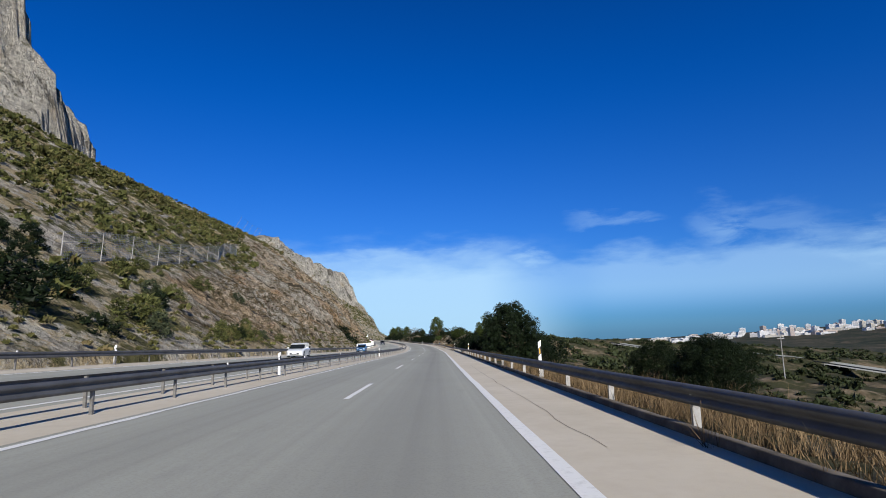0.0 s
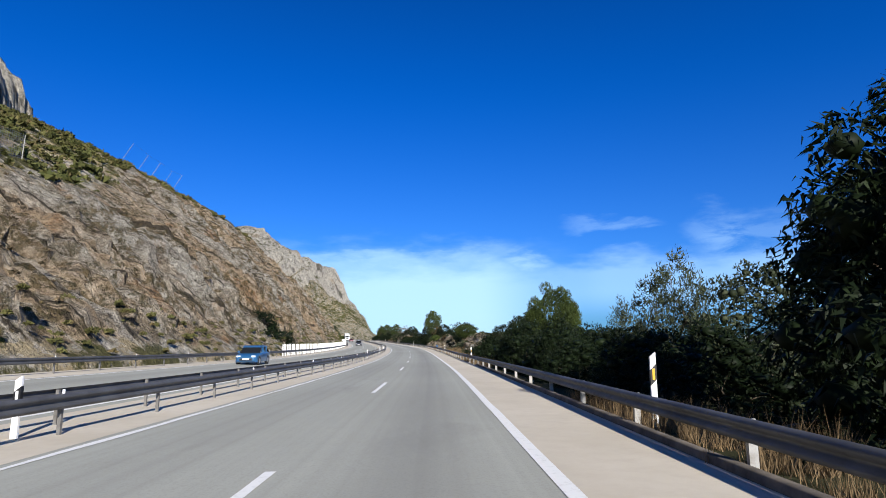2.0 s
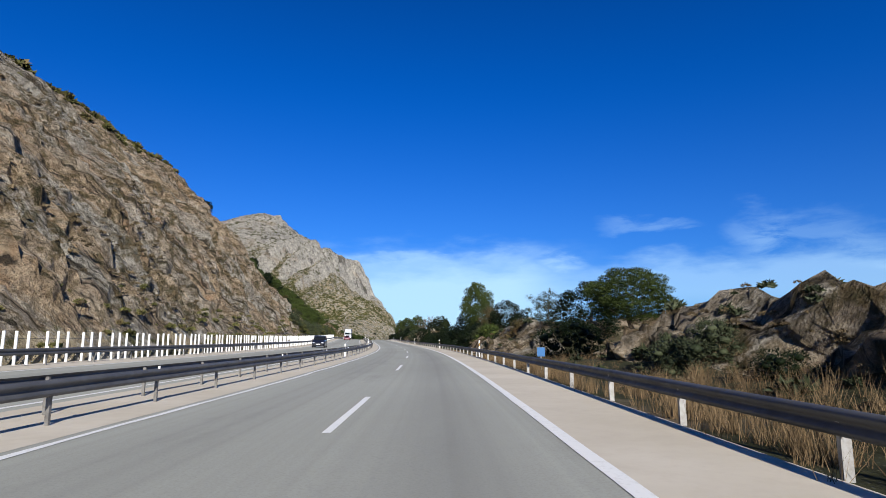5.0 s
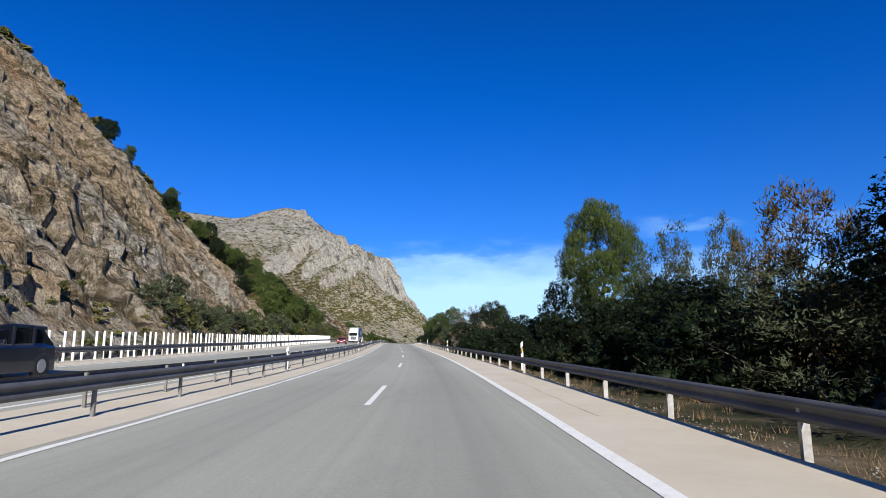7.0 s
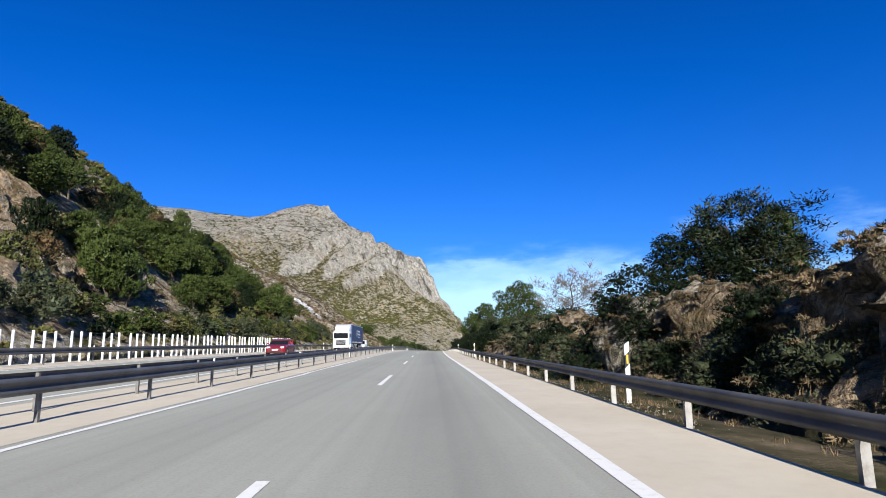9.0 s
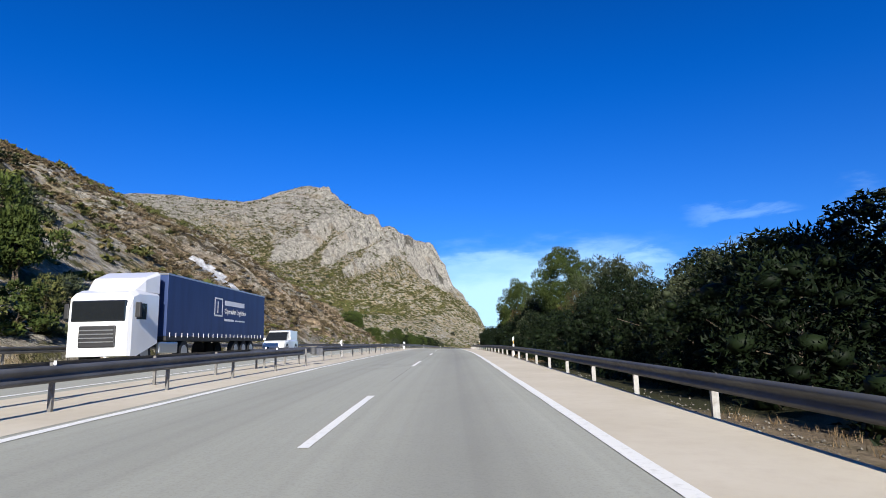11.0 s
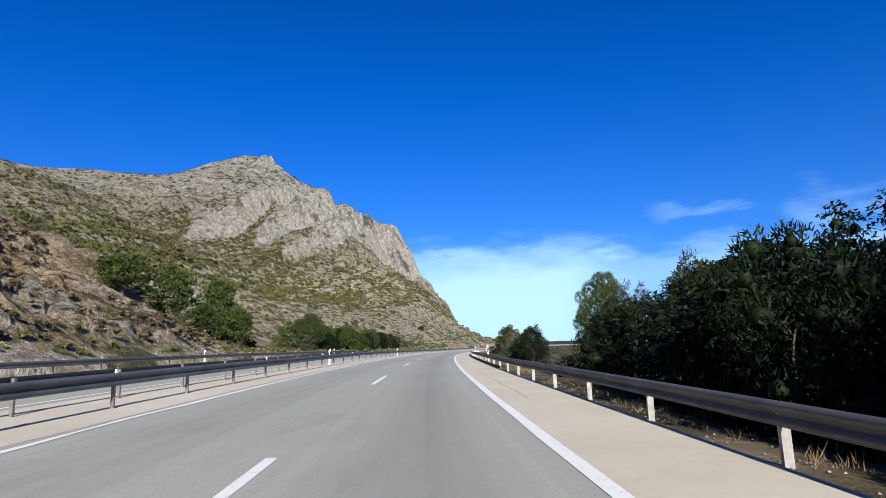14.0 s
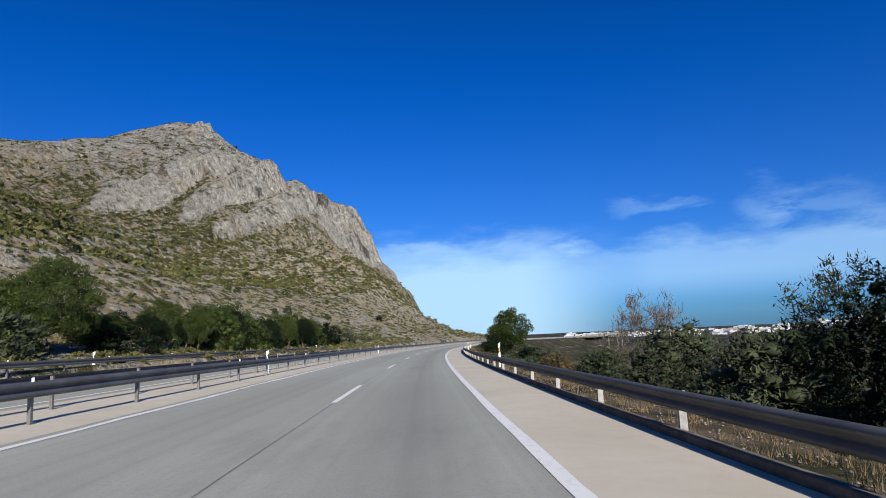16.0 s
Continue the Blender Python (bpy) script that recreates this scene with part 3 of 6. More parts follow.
SH = np.concatenate([np.arange(-60, 0, 3.0), np.arange(0, 400, 0.6), np.arange(400, 840, 1.9), np.linspace(842, 1000, 40)])
kn = sorted(HILL_SECTIONS)
tab = np.array([np.interp(US, *np.array(HILL_SECTIONS[k]).T) for k in kn])
i = np.clip(np.searchsorted(kn, SH, side="right") - 1, 0, len(kn) - 2)
ks = np.array(kn, float)
f = np.clip((SH - ks[i]) / (ks[i + 1] - ks[i]), 0, 1)[:, None]
f = f * f * (3 - 2 * f) * 0.5 + f * 0.5
HT = tab[i] * (1 - f) + tab[i + 1] * f
HT = HT * (1 + 0.03 * np.clip((SH - 430) / 80, 0, 1))[:, None]
SS, UU = np.meshgrid(SH, US, indexing="ij")
steep = np.abs(np.gradient(HT, axis=1) / np.gradient(US)[None, :])
# bare rock: the blasted cut by the road and the cliff bands of the mountain
cut = np.clip((steep - 0.85) / 0.35, 0, 1)
in_cut = np.clip((SS - 30) / 30, 0, 1) * np.clip((262 - SS) / 18, 0, 1) + np.clip((SS - 302) / 10, 0, 1) * np.clip((372 - SS) / 10, 0, 1)
brow = np.interp(SS, (30, 60, 95, 128, 150), (29, 31, 35, 46, 47))
in_cut = in_cut * np.clip((brow - UU) / 5, 0, 1) * np.clip((UU - 19) / 2, 0, 1)
band_up = np.clip((UU - 105) / 20, 0, 1) * np.clip((steep - 0.55) / 0.3, 0, 1)
rockiness = np.clip(np.maximum(in_cut * np.clip((steep - 0.5) / 0.3, 0.0, 1), band_up), 0, 1)
rockiness = np.maximum(rockiness, np.clip((HT - 50) / 40, 0, 1) * np.clip((UU - 95) / 25, 0, 1) * 0.5)
near = np.clip((70 - UU) / 30, 0, 1)
lean = SS + HT * 0.46 + 0.7 * fbm(SS / 18, HT / 14, 3, 17)


def slabs(v, along, width, seed):
    """Bedding slabs: each bed stands out by its own amount, with sharp steps between beds."""
    k = np.floor(v / width)
    return vnoise(k * 7.31 + 0.5, along + k * 0.37, seed) * (0.75 + 0.25 * (v / width - k))


relief = rockiness * near * (0.5 * ridged(lean / 13, HT / 34 + UU / 70, 3, 11) - 0.2 + 0.42 * slabs(lean, HT / 16, 2.3, 21) + 0.42 * slabs(lean, HT / 8, 0.95, 22) + 0.45 * fbm(SS / 1.6, HT / 2.6, 4, 23, 0.68))
relief += rockiness * (1 - near) * (1.5 * ridged(SS / 22 + HT * 0.012, HT / 90 + UU / 200, 4, 31) - 0.6 + 1.1 * ridged(SS / 7, HT / 26, 3, 34) + 1.1 * fbm(SS / 6, HT / 7 + UU / 30, 4, 33, 0.6))
relief += (1 - rockiness) * (0.35 + 0.03 * np.clip(UU - 30, 0, 120)) * np.clip((UU - 19.5) / 4, 0, 1) * fbm(SS / (5 + UU * 0.12), UU / (5 + UU * 0.12), 4, 41)
edge = np.clip((UU - 18.8) / 2.0, 0, 1)
H2 = HT + relief * edge * np.clip(steep + 0.2, 0.3, 1.0)
H2 = np.where(UU < 18.6, -0.3, H2)
U2 = UU - 0.75 * relief * rockiness * edge
along = np.clip((SS - 330) / 80, 0, 1)[..., None]
U3 = np.where(UU < 18.9, U2, out_left(U2))
H3 = np.where(UU < 18.9, H2, lifted(H2, U2, U3))
P = places(SS, -U3, H3) * (1 - along) + places(SS, -U3, H3, line=VALLEY_LINE) * along
cover = 1 - np.clip(rockiness * 1.35 + 0.12 * fbm(SS / 12, HT / 12, 3, 51) * in_cut, 0, 1)
cover = np.clip(cover, 0, 1)
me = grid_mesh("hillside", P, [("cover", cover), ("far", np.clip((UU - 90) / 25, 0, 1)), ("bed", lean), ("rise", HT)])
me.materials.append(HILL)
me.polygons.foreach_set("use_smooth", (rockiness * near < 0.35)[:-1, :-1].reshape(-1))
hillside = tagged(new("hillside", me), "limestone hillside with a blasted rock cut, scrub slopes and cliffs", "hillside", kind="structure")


# a pale washed patch high on the second cut
ra, rb = np.searchsorted(SH, (302, 314))
ca, cb = np.searchsorted(US, (21.5, 29.5))
mask = fbm(SS / 2.2, HT / 2.0, 3, 58)[ra:rb, ca:cb] * 0.35 + 1.0 - (((SS - 308.6) / 1.6) ** 2 + ((UU - 26.8) / 2.8) ** 2)[ra:rb, ca:cb]
sheet_v = P[ra:rb, ca:cb] + np.array([0.07, -0.03, 0.05])
me = grid_mesh("pale_rock", sheet_v)
bmp = bmesh.new()
bmp.from_mesh(me)
bmp.verts.ensure_lookup_table()
bmesh.ops.delete(bmp, geom=[v for v in bmp.verts if mask.reshape(-1)[v.index] < 0.25], context="VERTS")
bmp.to_mesh(me)
bmp.free()
M = Mat("white_washed_rock", rough=0.9, spec=0.15)
M.color(M.mix(M.ramp(M.noise(1.3, 6, 0.72), 0.35, 0.62), (0.24, 0.23, 0.22), (0.62, 0.63, 0.65))).bump(M.noise(2.0, 6, 0.7), 1.0, 0.3)
me.materials.append(M.m)
tagged(new("pale_rock", me), "white washed patch on the rock of the second cut", "rock", kind="structure")


def hill_at(s, u):
    """Height over the road of the hillside at s and u metres left."""
    a = int(np.clip(np.searchsorted(SH, s), 0, len(SH) - 1))
    b = int(np.clip(np.searchsorted(US, u), 0, len(US) - 1))
    return Vector(P[a, b])


# verge and slopes on the valley side: (metres right, height over the road)
RIGHT_SECTIONS = {
    -60: ((3.5, -0.02), (5.2, -0.15), (7, -0.8), (18, -6), (45, -9), (110, -11), (230, -13)),
    70: ((3.5, -0.02), (5.2, -0.15), (7, -0.7), (18, -4.5), (45, -8), (110, -11), (230, -13)),
    112: ((3.5, -0.02), (5.2, -0.2), (8, -0.6), (18, -1.5), (45, -5), (110, -10), (230, -13)),
    124: ((3.5, -0.02), (5.4, -0.2), (7.5, 0.3), (10, 2.4), (14, 3.0), (20, 2.6), (45, -3), (230, -12)),
    134: ((3.5, -0.02), (5.4, -0.2), (8, 0.4), (11, 2.8), (15, 3.2), (22, 2.6), (45, -3), (230, -12)),
    148: ((3.5, -0.02), (5.4, -0.3), (9, -0.5), (18, 0.5), (45, -2), (110, -8), (230, -12)),
    156: ((3.5, -0.02), (5.4, -0.2), (7.6, 1.0), (9.2, 2.8), (13, 3.4), (22, 3), (60, -3), (230, -12)),
    168: ((3.5, -0.02), (5.4, -0.2), (7.8, 0.8), (9.6, 2.7), (13, 3.3), (22, 3), (60, -3), (230, -12)),
    176: ((3.5, -0.02), (5.4, -0.3), (9, -0.6), (18, 0.5), (45, -2), (110, -8), (230, -12)),
    208: ((3.5, -0.02), (5.4, -0.2), (8, -0.3), (18, 0), (45, -3), (110, -8), (230, -12)),
    218: ((3.5, -0.02), (5.6, -0.2), (6.6, 0.9), (7.1, 2.2), (7.7, 2.9), (13, 3.4), (25, 3.6), (60, 0), (230, -11)),
    232: ((3.5, -0.02), (5.6, -0.2), (6.8, 0.7), (7.3, 1.7), (8.0, 2.3), (13, 3.0), (25, 3.8), (60, 0), (230, -11)),
    254: ((3.5, -0.02), (5.6, -0.2), (7.2, 0.6), (8.2, 2.0), (16, 2.6), (28, 2.8), (60, 0), (230, -11)),
    272: ((3.5, -0.02), (5.4, -0.2), (8, 0), (16, 0.8), (30, 0), (80, -6), (230, -12)),
    290: ((3.5, -0.02), (5.4, -0.2), (8, 0), (16, 0.8), (30, 0), (80, -6), (230, -12)),
    330: ((3.5, -0.02), (5.4, -0.2), (8, -0.6), (18, -2.5), (45, -6), (110, -10), (230, -13)),
    380: ((3.5, -0.02), (5.2, -0.15), (8, -0.7), (18, -4), (45, -8), (110, -11), (230, -13)),
    900: ((3.5, -0.02), (5.2, -0.15), (8, -0.7), (18, -4), (45, -8), (110, -11), (230, -13)),
}
UR = np.concatenate([np.arange(3.5, 5.6, 0.3), np.arange(5.6, 9.2, 0.12), np.arange(9.2, 20, 0.36), np.arange(20, 60, 1.6), np.linspace(60, 230, 34)])
SR = np.concatenate([np.arange(-60, 110, 1.2), np.arange(110, 214, 0.6), np.arange(214, 240, 0.2), np.arange(240, 280, 0.6), np.arange(280, 400, 1.2), np.arange(400, 720, 4.0)])
kr = sorted(RIGHT_SECTIONS)
tabr = np.array([np.interp(UR, *np.array(RIGHT_SECTIONS[k]).T) for k in kr])
i = np.clip(np.searchsorted(kr, SR, side="right") - 1, 0, len(kr) - 2)
ks = np.array(kr, float)
f = np.clip((SR - ks[i]) / (ks[i + 1] - ks[i]), 0, 1)[:, None]
f = f * f * (3 - 2 * f)
HR = tabr[i] * (1 - f) + tabr[i + 1] * f
SSr, UUr = np.meshgrid(SR, UR, indexing="ij")
rockr = np.clip((np.abs(np.gradient(HR, axis=1) / np.gradient(UR)[None, :]) - 0.22) / 0.25, 0, 1) * np.clip((UUr - 5.4) / 1, 0, 1) * (HR > -0.4)
HR2 = HR + np.clip((UUr - 4.2) / 3, 0, 1) * (0.14 + 0.01 * np.clip(UUr, 0, 60)) * fbm(SSr / 4, UUr / 4, 4, 61) + rockr * (0.6 * ridged(SSr / 4 + HR * 0.3, HR / 5, 4, 71) + 0.42 * fbm(SSr / 1.1, UUr / 0.6, 4, 73, 0.7) + 0.3 * slabs(SSr + HR * 0.7, UUr / 3, 1.1, 75))
UR2 = UUr - rockr * (0.4 * ridged(SSr / 4 + HR * 0.3, HR / 5, 4, 71) + 0.26 * fbm(SSr / 0.8, HR / 0.9, 4, 77, 0.7))
UR3 = out_right(UR2)
PR = places(SSr, UR3, np.where(UR2 > 4.6, HR2 * (1 + (K - 1) * np.clip((UR2 - 4.6) / 2.5, 0, 1) * (HR2 < 0)), HR2))
me = grid_mesh("verge", PR, [("cover", 0.75 - 0.75 * rockr), ("far", rockr * 0), ("bed", SSr + HR * 0.7), ("rise", HR)])
me.materials.append(VERGE)
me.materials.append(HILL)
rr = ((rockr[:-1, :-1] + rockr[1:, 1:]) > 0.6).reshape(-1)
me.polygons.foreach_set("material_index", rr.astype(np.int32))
me.shade_smooth()
tagged(new("verge", me), "dry stony verge falling to the valley, with rock banks", "verge", kind="structure")


def verge_at(s, u):
    a = int(np.clip(np.searchsorted(SR, s), 0, len(SR) - 1))
    b = int(np.clip(np.searchsorted(UR, u), 0, len(UR) - 1))
    return Vector(PR[a, b])


# the plain to the horizon, one sheet that rises gently to the far coast on the valley side
def plain_height(x, y):
    return -26.0 - np.clip((y - 600) / 2000, 0, 1) * 22 + np.clip((x - 700) / 1900, 0, 0.75) ** 1.3 * 118 * np.clip((3900 - np.hypot(x, y)) / 800, 0, 1)


gx = np.concatenate([np.linspace(-3600, -400, 9), np.linspace(-300, 900, 25), np.linspace(1000, 3900, 24)])
gy = np.concatenate([np.linspace(-3000, -200, 8), np.linspace(-100, 1200, 27), np.linspace(1300, 4200, 24)])
YY, XX = np.meshgrid(gy, gx, indexing="ij")
ZZ = plain_height(XX, YY) + 1.2 * fbm(XX / 160, YY / 160, 3, 81)
me = grid_mesh("ground", np.stack([XX, YY, ZZ], -1))
me.materials.append(PLAIN)
me.shade_smooth()
tagged(new("ground", me), "wide coastal plain of orchards and fields", "ground", kind="structure")

# ---------------------------------------------------------------- guardrails


def beam_mesh(s0, s1, u, side, step=2.0, h=0.0, bend=None):
    """A double-wave steel beam along the road; side: +1 its waves face +u."""
    prof = [(0.00, 0.44), (0.035, 0.455), (0.075, 0.49), (0.075, 0.525), (0.02, 0.575), (0.005, 0.60), (0.02, 0.625), (0.075, 0.675), (0.075, 0.71), (0.035, 0.745), (0.0, 0.76)]
    prof = [(a, 0.76 - (0.76 - b) * 0.88) for a, b in prof]
    prof = prof + [(a - 0.012, b) for a, b in reversed(prof)]
    S = np.arange(s0, s1 + 0.1, step)
    SS, A = np.meshgrid(S, np.array([p[0] for p in prof + prof[:1]]), indexing="ij")
    _, B = np.meshgrid(S, np.array([p[1] for p in prof + prof[:1]]), indexing="ij")
    sag = 0.012 * fbm(SS / 9, SS * 0, 2, 7)
    return grid_mesh("beam", places(SS, u + side * A + sag + (bend(SS) if bend else 0.0), B + h + sag))


def post_mesh(height=0.74):
    """A C-section steel post."""
    bm = bmesh.new()
    box(bm, -0.055, 0.055, -0.005, 0.005, -0.35, height)
    box(bm, -0.055, -0.045, 0.005, 0.06, -0.35, height)
    box(bm, 0.045, 0.055, 0.005, 0.06, -0.35, height)
    me = bpy.data.meshes.new("post")
    bm.to_mesh(me)
    bm.free()
    me.materials.append(POST)
    return me


POST_ME = post_mesh()
THIN_ME = post_mesh()
THIN_ME.materials.clear()
THIN_ME.materials.append(DULL_POST)
for _v in THIN_ME.vertices:
    _v.co.x *= 0.6
_bm = bmesh.new()
box(_bm, -0.025, 0.025, -0.006, 0.006, 0.0, 0.075, 0.004)
CAT_ME = bpy.data.meshes.new("reflector")
_bm.to_mesh(CAT_ME)
_bm.free()
CAT_ME.materials.append(SILVER)


def guardrail(s0, s1, u, face, first, label, lift=0.0, spacing=2.685, reflect=0, post_me=None, bend=None):
    g = thing("guardrail", label, "guardrail", "guardrails along the road")
    ob = part_mesh("beam", beam_mesh(s0, s1, u + face * 0.05, face, h=lift, bend=bend), STEEL, g, smooth=False)
    s, i = first, 0
    while s < s1:
        if s > s0:
            a = road_at(s)[3]
            p = new("post", post_me or POST_ME)
            p.parent = g
            p.matrix_basis = Matrix.Translation(rpl(s, u + (float(bend(s)) if bend else 0.0), lift)) @ Matrix.Rotation(a + random.uniform(-0.03, 0.03), 4, "Z") @ Matrix.Rotation(random.uniform(-0.012, 0.012), 4, "Y")
            if reflect and i % reflect == 0:
                c = new("reflector", CAT_ME)
                c.parent = p
                c.matrix_basis = Matrix.Translation((face * 0.06, -0.02, 0.755))
        s += spacing
        i += 1
    return g


guardrail(-30, 560, 3.97, -1, -29.3, "dark galvanised steel guardrail on posts along the shoulder", lift=-0.11)

# the median's near rail comes in three lengths; each new one starts behind the end of the last
MEDIAN_U = -6.75


def rail_end(rail, s, u):
    q = rpl(s, u)
    bm = bmesh.new()
    cyl(bm, q + Vector((0, 0, 0.47)), q + Vector((0, 0, 0.77)), 0.13, 0.13, 16)
    part("end_cap", bm, STEEL, rail, "rounded dark steel end cap")
    bm = bmesh.new()
    box(bm, q.x - 0.10, q.x + 0.06, q.y + 0.12, q.y + 0.95, q.z + 0.44, q.z + 0.72, 0.02)
    part("end_plate", bm, POST, rail, "pale bare steel end plate")


def behind(s0, s1):
    return lambda s: -0.95 * np.clip((s1 - s) / (s1 - s0), 0, 1) ** 1.5


mid = guardrail(-30, 275, MEDIAN_U, 1, -26.3, "dark galvanised steel guardrail in the median, ending in a rounded cap", reflect=3, post_me=THIN_ME, bend=lambda s: 0.35 * np.clip((s - 262) / 13, 0, 1) ** 2)
rail_end(mid, 275.05, MEDIAN_U + 0.42)
mid = guardrail(272, 311, MEDIAN_U, 1, 273.0, "dark galvanised steel guardrail across the median opening", reflect=3, post_me=THIN_ME, bend=behind(272, 282))
rail_end(mid, 311.05, MEDIAN_U + 0.08)
guardrail(308, 560, MEDIAN_U, 1, 308.1, "dark galvanised steel guardrail on posts in the median", reflect=3, post_me=THIN_ME, bend=behind(308, 321))
guardrail(-30, 560, -17.6, 1, -20.0, "galvanised steel guardrail along the foot of the hillside", reflect=2, post_me=THIN_ME)

# low concrete kerb below the right rail where the verge falls away
for s0, s1 in ((-30, 78), (346, 640)):
    S = np.arange(s0, s1 + 0.1, 2.0)
    prof = [(3.74, -0.02), (3.75, 0.10), (3.77, 0.12), (3.88, 0.12), (3.90, 0.10), (3.91, -0.02)]
    SSk, Ak = np.meshgrid(S, np.array([q[0] for q in prof]), indexing="ij")
    _, Bk = np.meshgrid(S, np.array([q[1] for q in prof]), indexing="ij")
    me = grid_mesh("kerb", places(SSk, Ak, Bk))
    me.materials.append(KERB)
    tagged(new("kerb", me), "low stained concrete kerb below the guardrail", "kerb", kind="structure")

# ---------------------------------------------------------------- trees and bushes


def leaf_cloud(rng, centres, radii, count, size, squash=0.8, up=0.3, long=1.6, shell=0.72, cull=True):
    """Small leaf blades over the skins of clumps: arrays of vertices and triangles. Blades that lie deep inside a neighbour are left out."""
    centres, radii = np.asarray(centres, float), np.asarray(radii, float)
    w = radii ** 2
    n = int(count * (1.7 if cull else 1.0))
    k = rng.choice(len(centres), n, p=w / w.sum())
    d = rng.normal(size=(n, 3))
    d[:, 2] += 0.25
    d /= np.linalg.norm(d, axis=1)[:, None]
    r = radii[k] * (shell + (1.12 - shell) * rng.random(n))
    p = centres[k] + d * r[:, None] * np.array([1, 1, squash])
    if cull:
        near = (np.linalg.norm((p[:, None] - centres[None]) / np.array([1, 1, squash]), axis=2) < 0.68 * radii[None]).any(1)
        keep = np.nonzero(~near)[0][:count]
        p, d = p[keep], d[keep]
        n = len(keep)
    out = d * 0.8 + rng.normal(size=(n, 3)) * 0.6
    out[:, 2] += up
    out /= np.linalg.norm(out, axis=1)[:, None]
    side = np.cross(out, rng.normal(size=(n, 3)))
    side /= np.linalg.norm(side, axis=1)[:, None]
    L = size * (0.6 + 0.8 * rng.random(n))[:, None]
    a, b = out * L * long * 0.5, side * L * 0.5
    V = np.stack([p - a + b, p - a - b, p + a], 1).reshape(-1, 3)
    F = np.arange(n * 3).reshape(-1, 3)
    return V, F


_g = (1 + 5 ** 0.5) / 2
ICO_V = np.array([(-1, _g, 0), (1, _g, 0), (-1, -_g, 0), (1, -_g, 0), (0, -1, _g), (0, 1, _g), (0, -1, -_g), (0, 1, -_g), (_g, 0, -1), (_g, 0, 1), (-_g, 0, -1), (-_g, 0, 1)]) / math.hypot(1, _g)
ICO_F = np.array([(0, 11, 5), (0, 5, 1), (0, 1, 7), (0, 7, 10), (0, 10, 11), (1, 5, 9), (5, 11, 4), (11, 10, 2), (10, 7, 6), (7, 1, 8), (3, 9, 4), (3, 4, 2), (3, 2, 6), (3, 6, 8), (3, 8, 9), (4, 9, 5), (2, 4, 11), (6, 2, 10), (8, 6, 7), (9, 8, 1)])


def leaf_mass(rng, centres, radii, squash=0.8, k=0.74):
    """The dense inside of the clumps, where no light comes through."""
    c, r = np.asarray(centres, float), np.asarray(radii, float)
    V = c[:, None] + ICO_V[None] * (r * k)[:, None, None] * rng.uniform(0.75, 1.15, (len(c), 12, 1)) * np.array([1, 1, squash])
    F = ICO_F[None] + 12 * np.arange(len(c))[:, None, None]
    return V.reshape(-1, 3), F.reshape(-1, 3)


def clumps(rng, n, z0, z1, rx, shape, r0, r1, skew=0.0):
    """Clump centres and radii through a crown whose half-width at each height follows shape(0..1)."""
    c, r = [], []
    bumps = [(rng.random() * 6.28, 0.16 + 0.22 * rng.random(), rng.random()) for _ in range(4)]
    for i in range(n):
        h = (i + rng.random()) / n
        a = i * 2.399 + rng.random() * 0.9
        k = 0.80 + sum(w * max(0.0, math.cos(a - b)) ** 2 * (1 - abs(h - g)) for b, w, g in bumps)
        q = rx * shape(h) * k * math.sqrt(0.18 + 0.82 * rng.random())
        c.append(Vector((math.cos(a) * q + skew * h, math.sin(a) * q, z0 + (z1 - z0) * h + 0.03 * rng.normal())))
        r.append((r0 + (r1 - r0) * rng.random()) * (0.72 + 0.4 * shape(h)))
    return c, r


def limb_mesh(rng, height, radius, limbs, spread, start=0.3, lean=0.0, twigs=0):
    """Tapered trunk with curved limbs; returns the bmesh and the limbs' ends."""
    bm = bmesh.new()
    ends = []
    pts = [Vector((0, 0, -0.4))]
    n = 6
    for j in range(1, n + 1):
        pts.append(Vector((lean * j / n * height + rng.normal() * 0.04 * height, rng.normal() * 0.04 * height, height * j / n)))
    rad = [radius * (1 - 0.8 * j / n) for j in range(n + 1)]
    for j in range(n):
        cyl(bm, pts[j], pts[j + 1], rad[j], rad[j + 1], 6)
    ends.append(pts[-2])
    for q in range(limbs):
        f = start + (0.95 - start) * (q + rng.random()) / limbs
        j = min(int(f * n), n - 1)
        b = pts[j].lerp(pts[j + 1], f * n - j)
        a = q * 2.4 + rng.random()
        ln = spread * (1.15 - 0.6 * f) * (0.7 + 0.5 * rng.random())
        mid = b + Vector((math.cos(a) * ln * 0.5, math.sin(a) * ln * 0.5, ln * (0.15 + 0.2 * rng.random())))
        end = b + Vector((math.cos(a) * ln, math.sin(a) * ln, ln * (0.35 + 0.35 * rng.random())))
        r = rad[j] * 0.5
        cyl(bm, b, mid, r, r * 0.65, 4)
        cyl(bm, mid, end, r * 0.65, r * 0.2, 3)
        ends += [end, mid.lerp(end, 0.4)]
        for _ in range(twigs):
            t = end + Vector(rng.normal(size=3)) * ln * 0.22
            cyl(bm, mid.lerp(end, 0.3 + 0.6 * rng.random()), t, r * 0.12, 0.002, 3)
    return bm, ends


